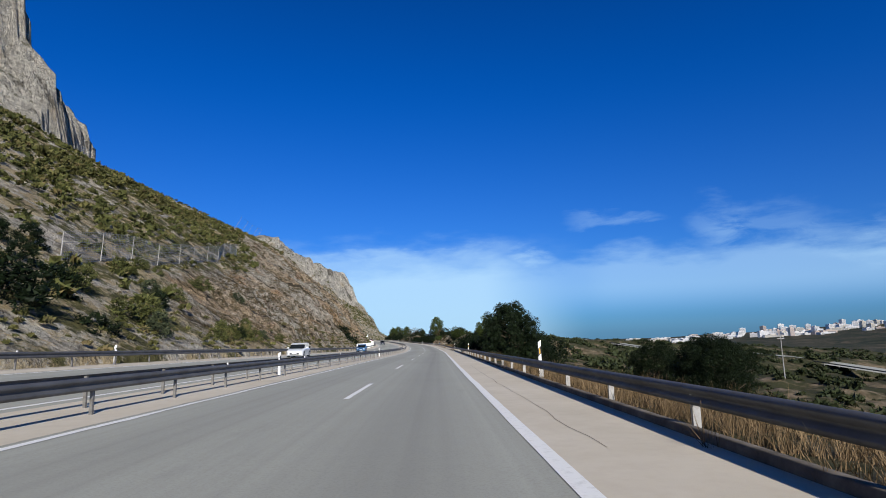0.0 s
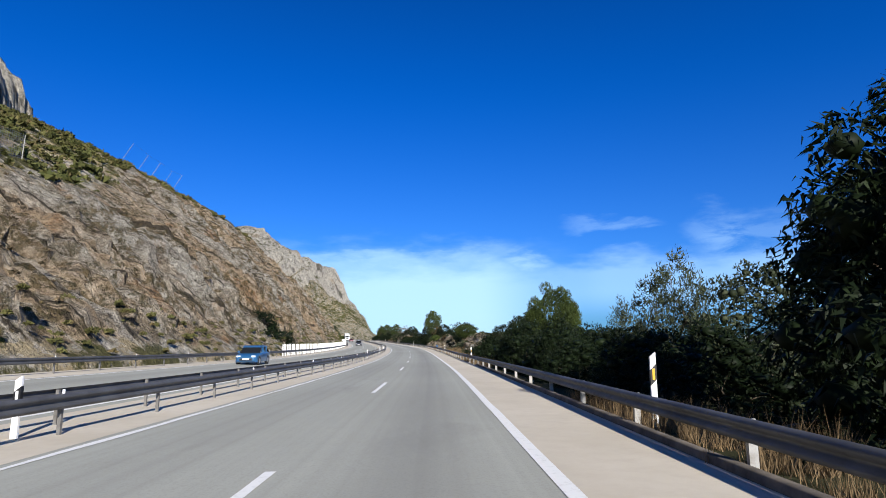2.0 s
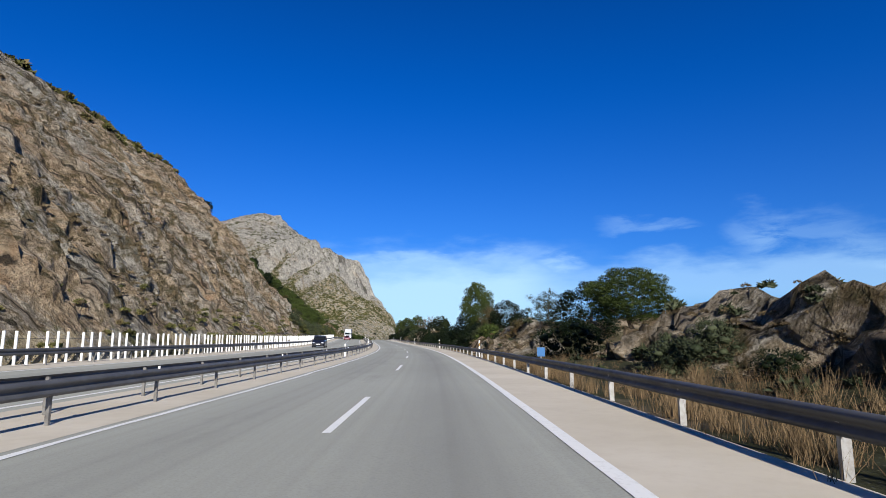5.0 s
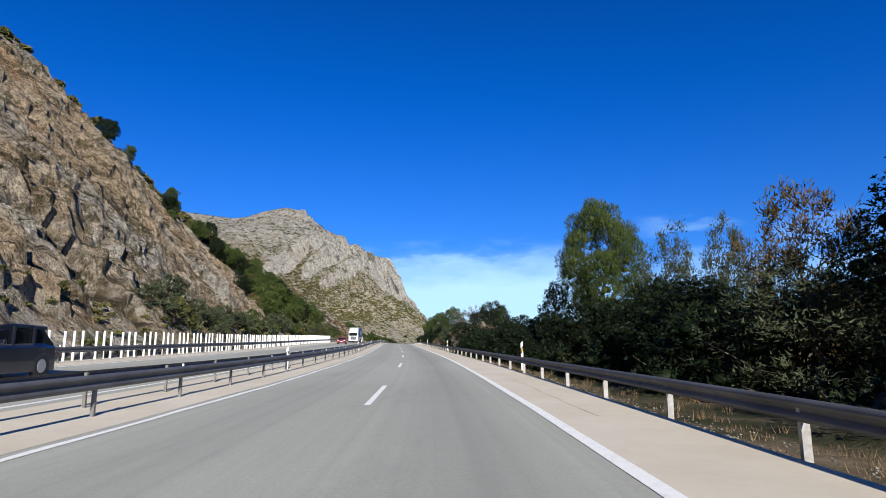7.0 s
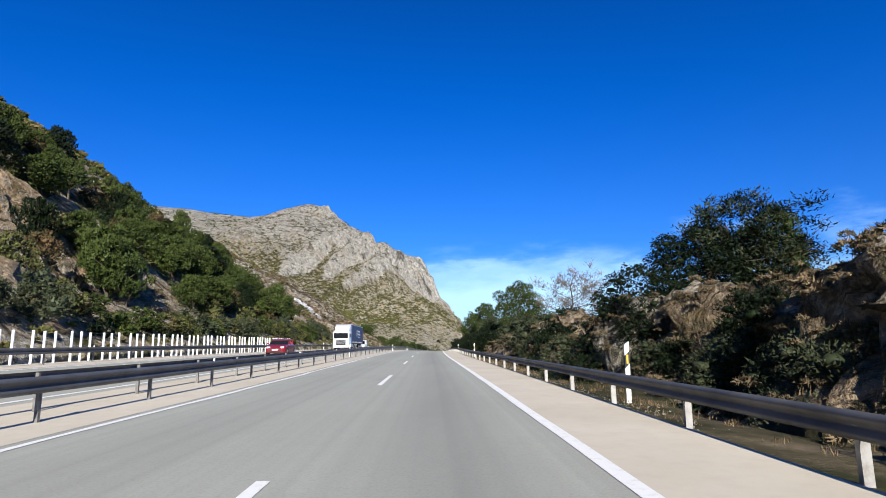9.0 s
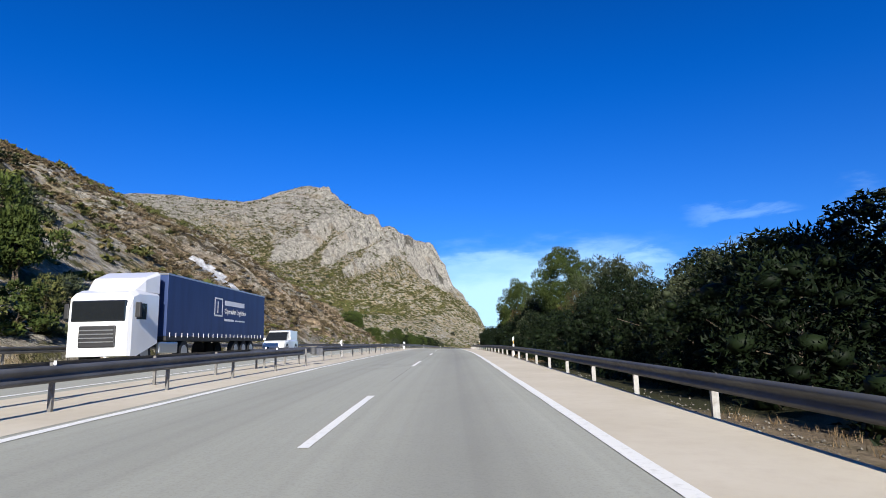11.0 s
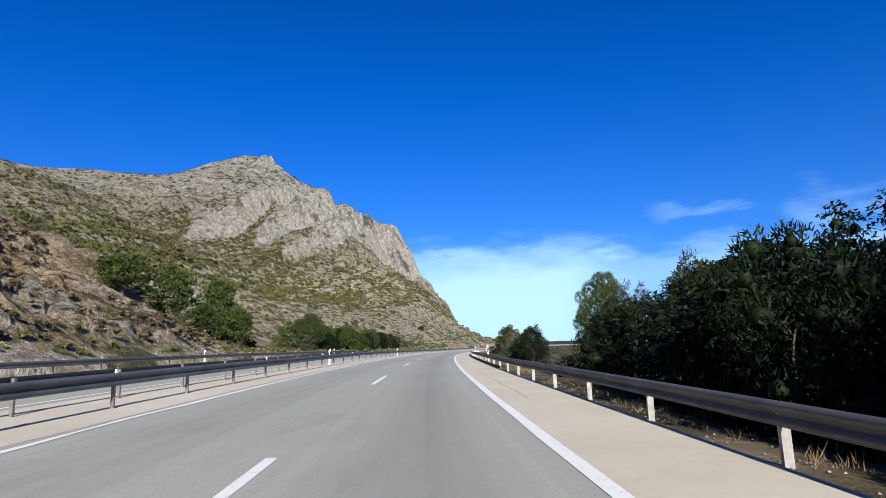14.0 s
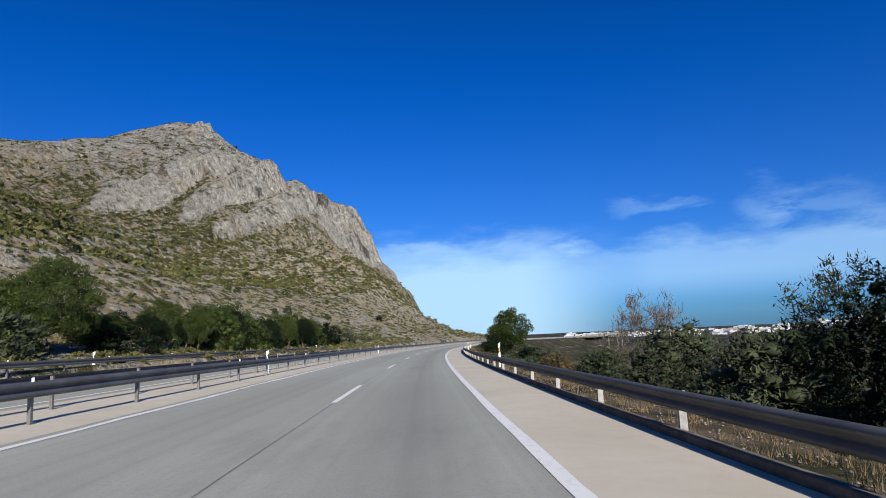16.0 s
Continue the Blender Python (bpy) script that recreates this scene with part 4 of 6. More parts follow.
def tree_meshes(seed, kind):
    """Trunk and crown meshes of one tree, 1 m high in all, scaled when placed."""
    rng = np.random.default_rng(seed)
    far = kind.startswith("far_")          # seen from afar only: fewer, larger blades
    kind = kind.replace("far_", "")
    mass = None
    if kind == "pine":
        lean = rng.normal() * 0.04
        bm, ends = limb_mesh(rng, 0.80, 0.026, 12, 0.34, 0.22, lean)
        c, r = clumps(rng, 84 if not far else 34, 0.24 + 0.1 * rng.random(), 0.93, 0.36, lambda h: max(0.12, math.sin(math.pi * (0.16 + 0.76 * h)) ** 0.8), 0.055 if not far else 0.075, 0.115 if not far else 0.135, lean)
        V, F = leaf_cloud(rng, c, r, 44000 if not far else 3000, 0.0042 if not far else 0.027, 0.72, 0.8, 6.0 if not far else 2.0, 0.6)
        mass = leaf_mass(rng, c, r, 0.72, 0.28)
    elif kind == "broad":
        bm, ends = limb_mesh(rng, 0.6, 0.030, 12, 0.40, 0.12, rng.normal() * 0.04)
        c, r = clumps(rng, 95, 0.10, 0.93, 0.45, lambda h: max(0.15, math.sqrt(max(0.0, 1 - (1.75 * h - 0.72) ** 2)) if h > 0.4 else 0.8 + 0.45 * h), 0.055, 0.105)
        V, F = leaf_cloud(rng, c, r, 15000 if not far else 6500, 0.0105 if not far else 0.016, 0.95, -0.5, 2.2, 0.5)
        mass = leaf_mass(rng, c, r, 0.95, 0.36)
    elif kind == "dome":   # a closed dome of hanging foliage, down to the ground
        bm, ends = limb_mesh(rng, 0.6, 0.030, 12, 0.40, 0.12, 0.0)
        c, r = clumps(rng, 170, 0.03, 0.93, 0.47, lambda h: math.sqrt(max(0.02, 1 - (1.0 * h) ** 2.2)), 0.055, 0.10)
        V, F = leaf_cloud(rng, c, r, 42000, 0.0075, 1.1, -0.9, 3.2, 0.5)
        mass = leaf_mass(rng, c, r, 1.0, 0.55)
    elif kind == "sparse":
        bm, ends = limb_mesh(rng, 0.72, 0.018, 16, 0.32, 0.12, rng.normal() * 0.06, 3)
        c, r = clumps(rng, 62, 0.16, 0.94, 0.36, lambda h: max(0.2, math.sin(math.pi * (0.22 + 0.68 * h))), 0.045, 0.09)
        c += [e + Vector(rng.normal(size=3)) * 0.03 for e in ends]
        r += [0.05 + 0.03 * rng.random() for _ in ends]
        V, F = leaf_cloud(rng, c, r, 9500, 0.0078, 1.15, 0.7, 3.4, 0.15, False)
    elif kind == "bare":
        bm, ends = limb_mesh(rng, 0.8, 0.018, 20, 0.42, 0.05, rng.normal() * 0.06, 8)
        c = [e + Vector(rng.normal(size=3)) * 0.05 for e in ends for _ in range(2)]
        V, F = leaf_cloud(rng, c, [0.06 + 0.06 * rng.random() for _ in c], 3600, 0.0075, 1.0, 0.9, 7.0, 0.1, False)
    else:   # bush: foliage down to the ground
        bm, ends = limb_mesh(rng, 0.5, 0.02, 10, 0.42, 0.02, 0)
        c, r = clumps(rng, 40 if not far else 22, 0.05, 0.86, 0.46, lambda h: math.sqrt(max(0.02, 1 - 0.92 * h * h)), 0.085, 0.17)
        V, F = leaf_cloud(rng, c, r, 6400 if not far else 1500, 0.0130 if not far else 0.036, 0.9, 0.5, 2.8 if not far else 2.0, 0.5)
        mass = leaf_mass(rng, c, r, 0.9, 0.48)
        V[:, 2] = np.maximum(V[:, 2], -0.05)
    if mass:
        F = np.concatenate([F, mass[1] + len(V)])
        V = np.concatenate([V, mass[0]])
    tm = bpy.data.meshes.new("trunk")
    bm.to_mesh(tm)
    bm.free()
    tm.materials.append(BARK)
    return tm, soup_mesh("crown", V, F)


KINDS = {}


def tree_kind(kind, seed, leaf):
    key = (kind, seed, leaf.name)
    if key not in KINDS:
        tm, cm = tree_meshes(seed, kind)
        cm.materials.append(leaf)
        KINDS[key] = (tm, cm)
    return KINDS[key]


NAMES = {"dome": ("carob_tree", "tree"), "far_broad": ("broadleaf_tree", "tree"), "pine": ("pine_tree", "tree"), "broad": ("broadleaf_tree", "tree"), "sparse": ("thin_tree", "tree"), "bare": ("bare_shrub", "shrub"), "bush": ("bush", "bush"), "far_pine": ("pine_tree", "tree"), "far_bush": ("shrub", "shrub")}


def plant(kind, leaf, at, height, width, label, group="", seed=0, turn=None):
    """One tree or bush standing at a place; width: crown across."""
    tm, cm = tree_kind(kind, seed, leaf)
    name, cat = NAMES[kind]
    nominal = {"dome": 1.0, "far_broad": 1.0, "pine": 0.85, "broad": 1.0, "sparse": 0.8, "bare": 0.95, "bush": 1.05, "far_pine": 0.85, "far_bush": 1.05}[kind]
    t = thing(name, label, cat, group)
    w = width / nominal
    a = random.uniform(0, 6.28) if turn is None else turn
    t.matrix_basis = Matrix.Translation(at) @ Matrix.Rotation(a, 4, "Z") @ Matrix.Diagonal((w, w, height, 1))
    for n, me in (("trunk", tm), ("crown", cm)):
        o = new(n, me)
        o.parent = t
    return t


LAB = {
    "dome": "dense dark green domed tree with hanging foliage",
    "pine": "tall green pine with a broad rounded crown",
    "dark": "dense dark green broadleaf tree by the guardrail",
    "olive": "grey-green tree with thin feathery foliage",
    "rust": "half-dry brownish green tree in the roadside scrub",
    "bush": "dense dark green bush behind the guardrail",
    "twig": "leafless twiggy grey-brown shrub by the roadside",
}
R = random.Random(4)


def right(kind, leaf, s, u, top, width, label, sink=0.0, seed=0):
    """A tree on the valley side; top: height of its tip over the road."""
    p = verge_at(s, u)
    tip = road_at(s)[2] + 1.3 + (top - 1.3) * K
    width = width * K
    tall = max(1.0, tip - p.z + 0.1 + sink, 0.72 * width)
    plant(kind, leaf, Vector((p.x, p.y, min(tip - tall, p.z - 0.1))), tall, width, label, "trees on the valley side", seed)


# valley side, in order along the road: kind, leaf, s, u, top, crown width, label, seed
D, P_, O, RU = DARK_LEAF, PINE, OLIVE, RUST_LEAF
VALLEY = (
    ("dome", D, 51.7, 7.9, 4.9, 6.2, "dome", 1), ("broad", O, 61, 9.8, 3.6, 4.6, "olive", 2), ("sparse", O, 66, 9.4, 4.6, 4.2, "olive", 3),
    ("bush", D, 66, 7.2, 2.2, 4.0, "bush", 5), ("bush", D, 71, 8.0, 2.6, 4.5, "bush", 6), ("sparse", O, 71, 9.6, 3.4, 2.6, "olive", 4),
    ("bush", D, 76, 8.6, 2.6, 4.5, "bush", 5), ("pine", P_, 79, 8.6, 4.9, 3.2, "pine", 7), ("pine", P_, 84, 10.2, 4.2, 2.9, "pine", 10),
    ("bush", D, 84, 7.4, 2.2, 4.0, "bush", 6), ("broad", D, 92, 8.8, 3.8, 3.8, "dark", 9), ("bush", D, 90, 6.9, 1.9, 4.0, "bush", 5), ("bush", D, 96, 7.2, 1.9, 4.2, "bush", 6),
    ("sparse", O, 99, 9.6, 4.0, 3.8, "olive", 3), ("bush", D, 102, 7.6, 1.9, 4.5, "bush", 5), ("bush", D, 108, 8.4, 2.0, 4.5, "bush", 6),
    ("pine", P_, 117, 14.6, 5.9, 4.8, "pine", 10), ("bush", D, 113, 9.5, 2.4, 4.0, "bush", 5), ("broad", D, 121, 12.0, 3.9, 3.4, "dark", 8),
    ("bush", O, 132, 7.4, 1.6, 2.6, "bush", 11), ("pine", P_, 140, 9.6, 4.4, 4.2, "pine", 7), ("bush", D, 146, 8.5, 2.6, 4.5, "bush", 6), ("broad", D, 152, 11.0, 5.0, 5.0, "dark", 1),
    ("bush", RU, 158, 8.6, 3.0, 3.6, "rust", 11), ("sparse", O, 163, 11.0, 5.4, 3.4, "olive", 4),
    ("broad", D, 172, 9.6, 5.2, 4.8, "dark", 9), ("bush", D, 170, 7.0, 2.0, 3.6, "bush", 5), ("sparse", RU, 176, 8.8, 4.9, 3.2, "rust", 12), ("sparse", O, 181, 9.6, 5.2, 2.4, "olive", 3),
    ("bush", D, 177, 7.0, 2.4, 4.0, "bush", 6), ("bush", D, 183, 7.6, 2.8, 4.4, "bush", 5), ("sparse", O, 186.5, 10.6, 6.0, 3.2, "olive", 13), ("bush", D, 189, 7.8, 3.4, 4.6, "bush", 6),
    ("pine", P_, 195, 10.6, 9.2, 5.6, "pine", 14), ("broad", D, 198.6, 8.9, 4.9, 2.6, "dark", 8), ("bush", D, 203, 7.6, 2.4, 3.6, "bush", 5), ("broad", D, 205, 9.4, 3.2, 3.8, "dark", 9),
    ("broad", D, 211, 9.4, 3.4, 3.8, "dark", 1), ("bush", D, 213, 7.2, 2.6, 3.6, "bush", 6), ("bush", O, 219, 6.6, 1.6, 2.2, "bush", 11),
    ("sparse", O, 227.0, 9.6, 5.6, 4.8, "olive", 16), ("sparse", D, 226.7, 9.8, 5.4, 4.6, "dark", 4), ("broad", D, 226.8, 8.9, 4.6, 4.0, "dark", 8), ("broad", D, 225.6, 7.4, 3.3, 3.4, "dark", 9), ("bush", D, 223.4, 6.7, 1.5, 2.2, "bush", 6), ("bush", D, 229.5, 6.9, 2.3, 3.2, "bush", 11), ("bush", D, 234.5, 7.0, 2.2, 3.4, "bush", 6), ("bush", O, 220.8, 6.5, 1.5, 2.2, "bush", 5), ("bush", P_, 226.4, 10.4, 5.2, 2.2, "bush", 6), ("bush", D, 226.5, 6.4, 1.7, 2.6, "bush", 5),
    ("bare", TWIG, 246, 9.8, 6.0, 4.6, "twig", 17), ("bush", O, 241, 7.8, 3.2, 4.6, "bush", 11), ("bush", D, 236, 6.9, 2.2, 3.0, "bush", 6), ("bush", O, 251, 8.0, 3.4, 4.4, "bush", 5),
    ("pine", P_, 262, 8.8, 6.6, 4.6, "pine", 10), ("bush", D, 258, 7.4, 3.0, 4.4, "bush", 6), ("bush", D, 268, 7.6, 3.4, 5.0, "bush", 5), ("broad", D, 275, 9.2, 3.9, 4.0, "dark", 8), ("bush", O, 271, 6.8, 2.4, 3.4, "bush", 11),
    ("broad", O, 281.8, 8.3, 4.6, 4.0, "olive", 9), ("sparse", O, 282.2, 8.0, 4.8, 3.8, "olive", 16), ("bush", D, 279, 7.0, 2.6, 3.8, "bush", 6), ("pine", P_, 294.4, 8.8, 7.3, 5.2, "pine", 14), ("bush", D, 289, 7.2, 3.0, 4.6, "bush", 5),
    ("bush", O, 294, 6.5, 3.0, 3.4, "bush", 11), ("broad", D, 302, 8.5, 5.1, 4.0, "dark", 1), ("sparse", O, 302.4, 8.2, 5.5, 3.4, "olive", 16), ("sparse", RU, 290, 8.4, 3.9, 2.8, "rust", 12), ("bush", D, 300, 6.9, 3.2, 4.2, "bush", 6), ("bush", D, 306, 7.2, 3.6, 4.6, "bush", 5),
    ("sparse", RU, 310.5, 7.4, 3.9, 2.6, "rust", 16), ("pine", P_, 314.6, 7.9, 7.1, 5.0, "pine", 10), ("bush", D, 311, 6.7, 2.6, 3.8, "bush", 6), ("broad", D, 322, 8.8, 5.4, 5.0, "dark", 8), ("bush", D, 318, 7.0, 3.0, 4.0, "bush", 5),
    ("sparse", RU, 326, 9.0, 5.2, 3.6, "rust", 12), ("bush", D, 325, 7.0, 2.8, 4.2, "bush", 6), ("broad", D, 331, 9.0, 3.6, 3.8, "dark", 9), ("bush", D, 332, 7.0, 2.4, 4.0, "bush", 5),
    ("sparse", O, 338, 8.6, 3.5, 3.0, "olive", 13), ("bush", D, 339, 7.2, 2.6, 4.2, "bush", 6), ("sparse", O, 342.4, 8.4, 3.2, 2.8, "olive", 3), ("bush", D, 343, 7.4, 2.4, 3.0, "bush", 5),
    ("pine", P_, 346.4, 8.4, 4.1, 2.5, "pine", 14), ("bush", D, 348, 8.4, 0.9, 2.4, "bush", 6), ("bush", O, 357, 9.0, 0.6, 3.6, "bush", 11),
    ("sparse", D, 368.5, 8.4, 2.7, 3.0, "dark", 13), ("broad", D, 371.5, 8.8, 2.7, 3.6, "dark", 2), ("sparse", O, 374.5, 8.8, 2.5, 3.0, "olive", 3), ("bush", O, 374, 7.4, 1.5, 3.6, "bush", 5), ("bush", O, 379, 7.8, 1.7, 3.4, "bush", 11),
    ("bare", TWIG, 383, 8.4, 2.7, 2.8, "twig", 17), ("bush", O, 388, 8.6, 0.9, 3.6, "bush", 5), ("bush", RU, 394, 8.0, 0.6, 3.2, "rust", 11), ("bush", O, 401, 9.0, 0.7, 4.0, "bush", 6), ("bush", D, 412, 9.0, 0.9, 4.4, "bush", 5),
    ("bush", O, 424, 9.4, 1.0, 5.0, "bush", 11), ("pine", P_, 440, 9.6, 5.2, 6.2, "pine", 10), ("bush", D, 433, 7.6, 1.8, 4.0, "bush", 6), ("bush", D, 455, 8.6, 2.6, 6.0, "bush", 5), ("broad", D, 475, 9.0, 4.2, 6.5, "dark", 8), ("pine", P_, 500, 9.0, 5.0, 6.0, "pine", 7),
    ("pine", D, 45, 23.0, 1.5, 5.5, "pine", 7), ("pine", D, 50, 25.5, 1.3, 6.0, "pine", 10), ("pine", D, 55, 25.0, 1.5, 5.5, "pine", 14), ("bush", D, 48, 21.5, -0.2, 7.0, "bush", 6), ("broad", D, 58, 28.0, 1.0, 6.5, "dark", 9), ("pine", D, 53, 21.0, 1.2, 5.0, "pine", 7),
)
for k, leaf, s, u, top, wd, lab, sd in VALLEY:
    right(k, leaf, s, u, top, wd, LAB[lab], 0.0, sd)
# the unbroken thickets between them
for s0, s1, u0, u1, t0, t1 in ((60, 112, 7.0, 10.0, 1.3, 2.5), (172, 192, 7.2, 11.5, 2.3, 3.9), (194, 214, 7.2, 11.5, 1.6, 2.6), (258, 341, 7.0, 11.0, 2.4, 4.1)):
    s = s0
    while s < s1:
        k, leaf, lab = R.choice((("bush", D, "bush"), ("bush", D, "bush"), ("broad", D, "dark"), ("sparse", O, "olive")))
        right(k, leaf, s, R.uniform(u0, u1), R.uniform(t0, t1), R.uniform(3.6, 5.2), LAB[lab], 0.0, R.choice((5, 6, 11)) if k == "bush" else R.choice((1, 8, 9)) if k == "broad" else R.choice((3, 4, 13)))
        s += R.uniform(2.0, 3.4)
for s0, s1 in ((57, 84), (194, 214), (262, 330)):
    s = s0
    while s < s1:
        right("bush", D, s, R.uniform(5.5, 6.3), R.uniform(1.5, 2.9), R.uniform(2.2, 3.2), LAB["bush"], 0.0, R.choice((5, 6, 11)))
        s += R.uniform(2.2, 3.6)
# a deeper wood added behind to keep the sun off the front rows
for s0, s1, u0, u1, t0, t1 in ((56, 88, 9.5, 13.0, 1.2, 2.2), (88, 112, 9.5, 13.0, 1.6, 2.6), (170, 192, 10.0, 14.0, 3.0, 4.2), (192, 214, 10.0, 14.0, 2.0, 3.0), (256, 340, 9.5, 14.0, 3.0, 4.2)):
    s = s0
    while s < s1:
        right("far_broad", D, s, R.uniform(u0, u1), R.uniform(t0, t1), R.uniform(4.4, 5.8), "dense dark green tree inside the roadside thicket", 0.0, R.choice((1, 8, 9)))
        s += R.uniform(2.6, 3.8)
# bushes that half hide the rock banks
for s, u, top, wd in ((218, 6.6, 1.6, 2.2), (221, 7.0, 2.4, 2.4), (224, 6.5, 1.5, 2.6), (229.5, 7.0, 2.6, 2.6), (233, 6.6, 1.7, 2.4), (237, 7.3, 3.0, 2.8), (240, 6.8, 2.0, 2.6), (243.5, 7.4, 2.8, 3.0), (247, 7.2, 2.4, 2.6), (159, 6.9, 1.6, 2.2), (163, 7.2, 2.0, 2.4), (127, 7.4, 1.3, 2.0), (130.5, 8.0, 2.0, 2.2)):
    right("bush", R.choice((D, D, O)), s, u, top, wd, "dark bush in front of the rock bank", 0.0, R.choice((5, 6, 11)))
right("bush", P_, 169, 7.3, 3.0, 3.6, "yellow-green rounded bush behind the guardrail", 0.0, 11)


def left(kind, leaf, s, u, top, width, label, seed=0):
    """A tree on the hillside, u metres left of the axis; top over the road."""
    p = hill_at(s, u)
    wide = float(out_left(u)) / u
    tip, width = road_at(s)[2] + 1.3 + (top - 1.3) * wide, width * wide
    if kind in ("pine", "bush") and not 386 < s < 430:
        kind = "far_" + kind
    tall = max(1.0, tip - p.z + 0.25, 0.7 * width)
    plant(kind, leaf, Vector((p.x, p.y, min(tip - tall, p.z - 0.25))), tall, width, label, "trees on the hillside", seed)


LAB2 = {"bush": "dense green bush at the foot of the rock slope", "pine": "green pine on the stony slope", "low": "low dark green shrub beside the guardrail"}
HILL_TREES = (
    ("bush", D, 26, 20.8, 3.9, 4.2, "bush", 5), ("bush", D, 23, 22.5, 7.0, 5.0, "bush", 6), ("bush", D, 27.5, 23.8, 7.2, 4.4, "bush", 11), ("bush", MAQUIS, 30.5, 21.6, 5.2, 4.8, "bush", 5), ("bush", D, 19.5, 21.5, 5.4, 4.4, "bush", 6), ("bush", D, 15.5, 22, 5.0, 4.6, "bush", 5), ("bush", MAQUIS, 34, 21, 3.0, 3.0, "bush", 11),
    ("bush", D, 70, 20.4, 2.7, 5.0, "low", 6), ("bush", D, 76, 21.0, 2.2, 4.0, "low", 5), ("bush", D, 104, 21.4, 6.4, 6.0, "bush", 5), ("bush", D, 108, 20.8, 4.0, 5.0, "bush", 6), ("bush", O, 118, 20.6, 2.2, 4.0, "low", 11),
    ("bush", O, 130, 20.6, 2.0, 4.0, "low", 6), ("bush", O, 193, 20.6, 2.4, 5.0, "low", 11), ("bush", O, 200, 20.8, 2.8, 5.5, "low", 5), ("bush", D, 205, 20.8, 3.0, 5.5, "bush", 6),
    ("pine", P_, 246, 25, 11.0, 4.0, "pine", 7), ("pine", P_, 252, 27, 12.6, 4.2, "pine", 10), ("pine", P_, 259, 27.5, 12.9, 4.6, "pine", 14), ("pine", P_, 257, 23.5, 8.8, 5.0, "pine", 7), ("pine", P_, 266, 31, 15.5, 6.0, "pine", 10),
    ("pine", P_, 248, 31, 16.5, 5.5, "pine", 14), ("pine", P_, 275, 27, 11.0, 5.0, "pine", 7), ("bush", D, 281, 26, 8.5, 5.5, "bush", 6), ("pine", P_, 270, 37, 20.0, 5.0, "pine", 10), ("bush", O, 290, 31, 13.5, 5.0, "bush", 11),
    ("bush", D, 236, 20.8, 3.2, 6.0, "bush", 5), ("bush", D, 242, 21.2, 3.6, 6.0, "bush", 6), ("bush", O, 249, 21, 3.4, 6.0, "bush", 5), ("bush", D, 256, 21, 3.4, 6.0, "bush", 11), ("bush", O, 263, 21, 3.3, 6.5, "bush", 6), ("bush", D, 270, 21, 3.4, 6.5, "bush", 5),
    ("bush", O, 277, 21.2, 3.6, 6.0, "bush", 11), ("bush", D, 285, 21.4, 4.2, 6.0, "bush", 6), ("bush", O, 293, 21.4, 2.4, 4.0, "bush", 5),
    ("pine", P_, 361, 27, 8.6, 6.8, "pine", 14), ("pine", P_, 357, 24, 9.4, 4.8, "pine", 7), ("pine", P_, 365, 25.5, 9.6, 5.2, "pine", 10), ("pine", P_, 363, 22, 5.8, 4.4, "pine", 14), ("pine", P_, 370, 22.5, 6.6, 4.6, "pine", 7), ("bush", D, 359, 21.2, 3.2, 4.4, "bush", 5), ("bush", O, 367, 21.0, 2.8, 4.4, "bush", 6), ("bush", P_, 356, 22.4, 4.2, 3.6, "bush", 6), ("bush", D, 373, 24, 6.0, 6.0, "bush", 5),
    ("pine", P_, 384, 30, 11.5, 5.6, "pine", 7), ("bush", P_, 389, 24, 6.4, 6.0, "bush", 6), ("pine", P_, 389.5, 22.6, 7.3, 5.0, "pine", 14), ("bush", P_, 404, 22, 6.0, 5.0, "bush", 5), ("bush", P_, 412, 24.5, 7.0, 5.5, "bush", 6), ("bush", P_, 430, 25, 7.0, 6.0, "bush", 11),
    ("bush", O, 386, 22, 4.3, 5.5, "bush", 11), ("pine", P_, 402, 25, 6.0, 4.4, "pine", 10), ("pine", P_, 406, 24, 5.9, 4.0, "pine", 7), ("bush", D, 394, 22, 3.6, 6.0, "bush", 6), ("bush", P_, 410, 22, 5.0, 5.0, "bush", 5), ("bush", D, 415, 23, 5.2, 5.0, "bush", 11),
    ("bush", P_, 421, 24, 6.4, 5.0, "bush", 6), ("bush", D, 427, 23, 5.6, 5.5, "bush", 5), ("bush", P_, 434, 24, 6.2, 6.0, "bush", 11), ("bush", D, 441, 24, 6.0, 7.0, "bush", 6), ("bush", O, 450, 24, 4.4, 7.0, "bush", 5), ("bush", O, 462, 24, 3.6, 8.0, "bush", 11), ("bush", D, 476, 24, 3.4, 8.0, "bush", 6), ("bush", D, 495, 24, 3.6, 9.0, "bush", 5),
)
for k, leaf, s, u, top, wd, lab, sd in HILL_TREES:
    left(k, leaf, s, u, top, wd, LAB2[lab], sd)
# a hedge of young conifers behind the outer rail
s = 393.0
while s < 428:
    left(R.choice(("pine", "pine", "bush")), R.choice((P_, P_, D)), s, R.uniform(21.6, 23.6), R.uniform(4.2, 5.7), R.uniform(2.6, 3.6), "young green conifer in the hedge behind the rail", R.choice((7, 10, 14)))
    s += R.uniform(1.2, 1.9)
# dark growth half over the first cut
for k in range(46):
    s, u = 6 + 50 * R.random(), 19.8 + 7.5 * R.random() ** 1.3
    w_ = R.uniform(1.2, 2.8)
    plant("far_bush", R.choice((D, MAQUIS, MAQUIS, O)), hill_at(s, u) - Vector((0, 0, 0.3)), w_ * 0.85, w_, "dark green shrub among the rocks of the cut", "shrubs on the hillside", R.choice((5, 6, 11)))
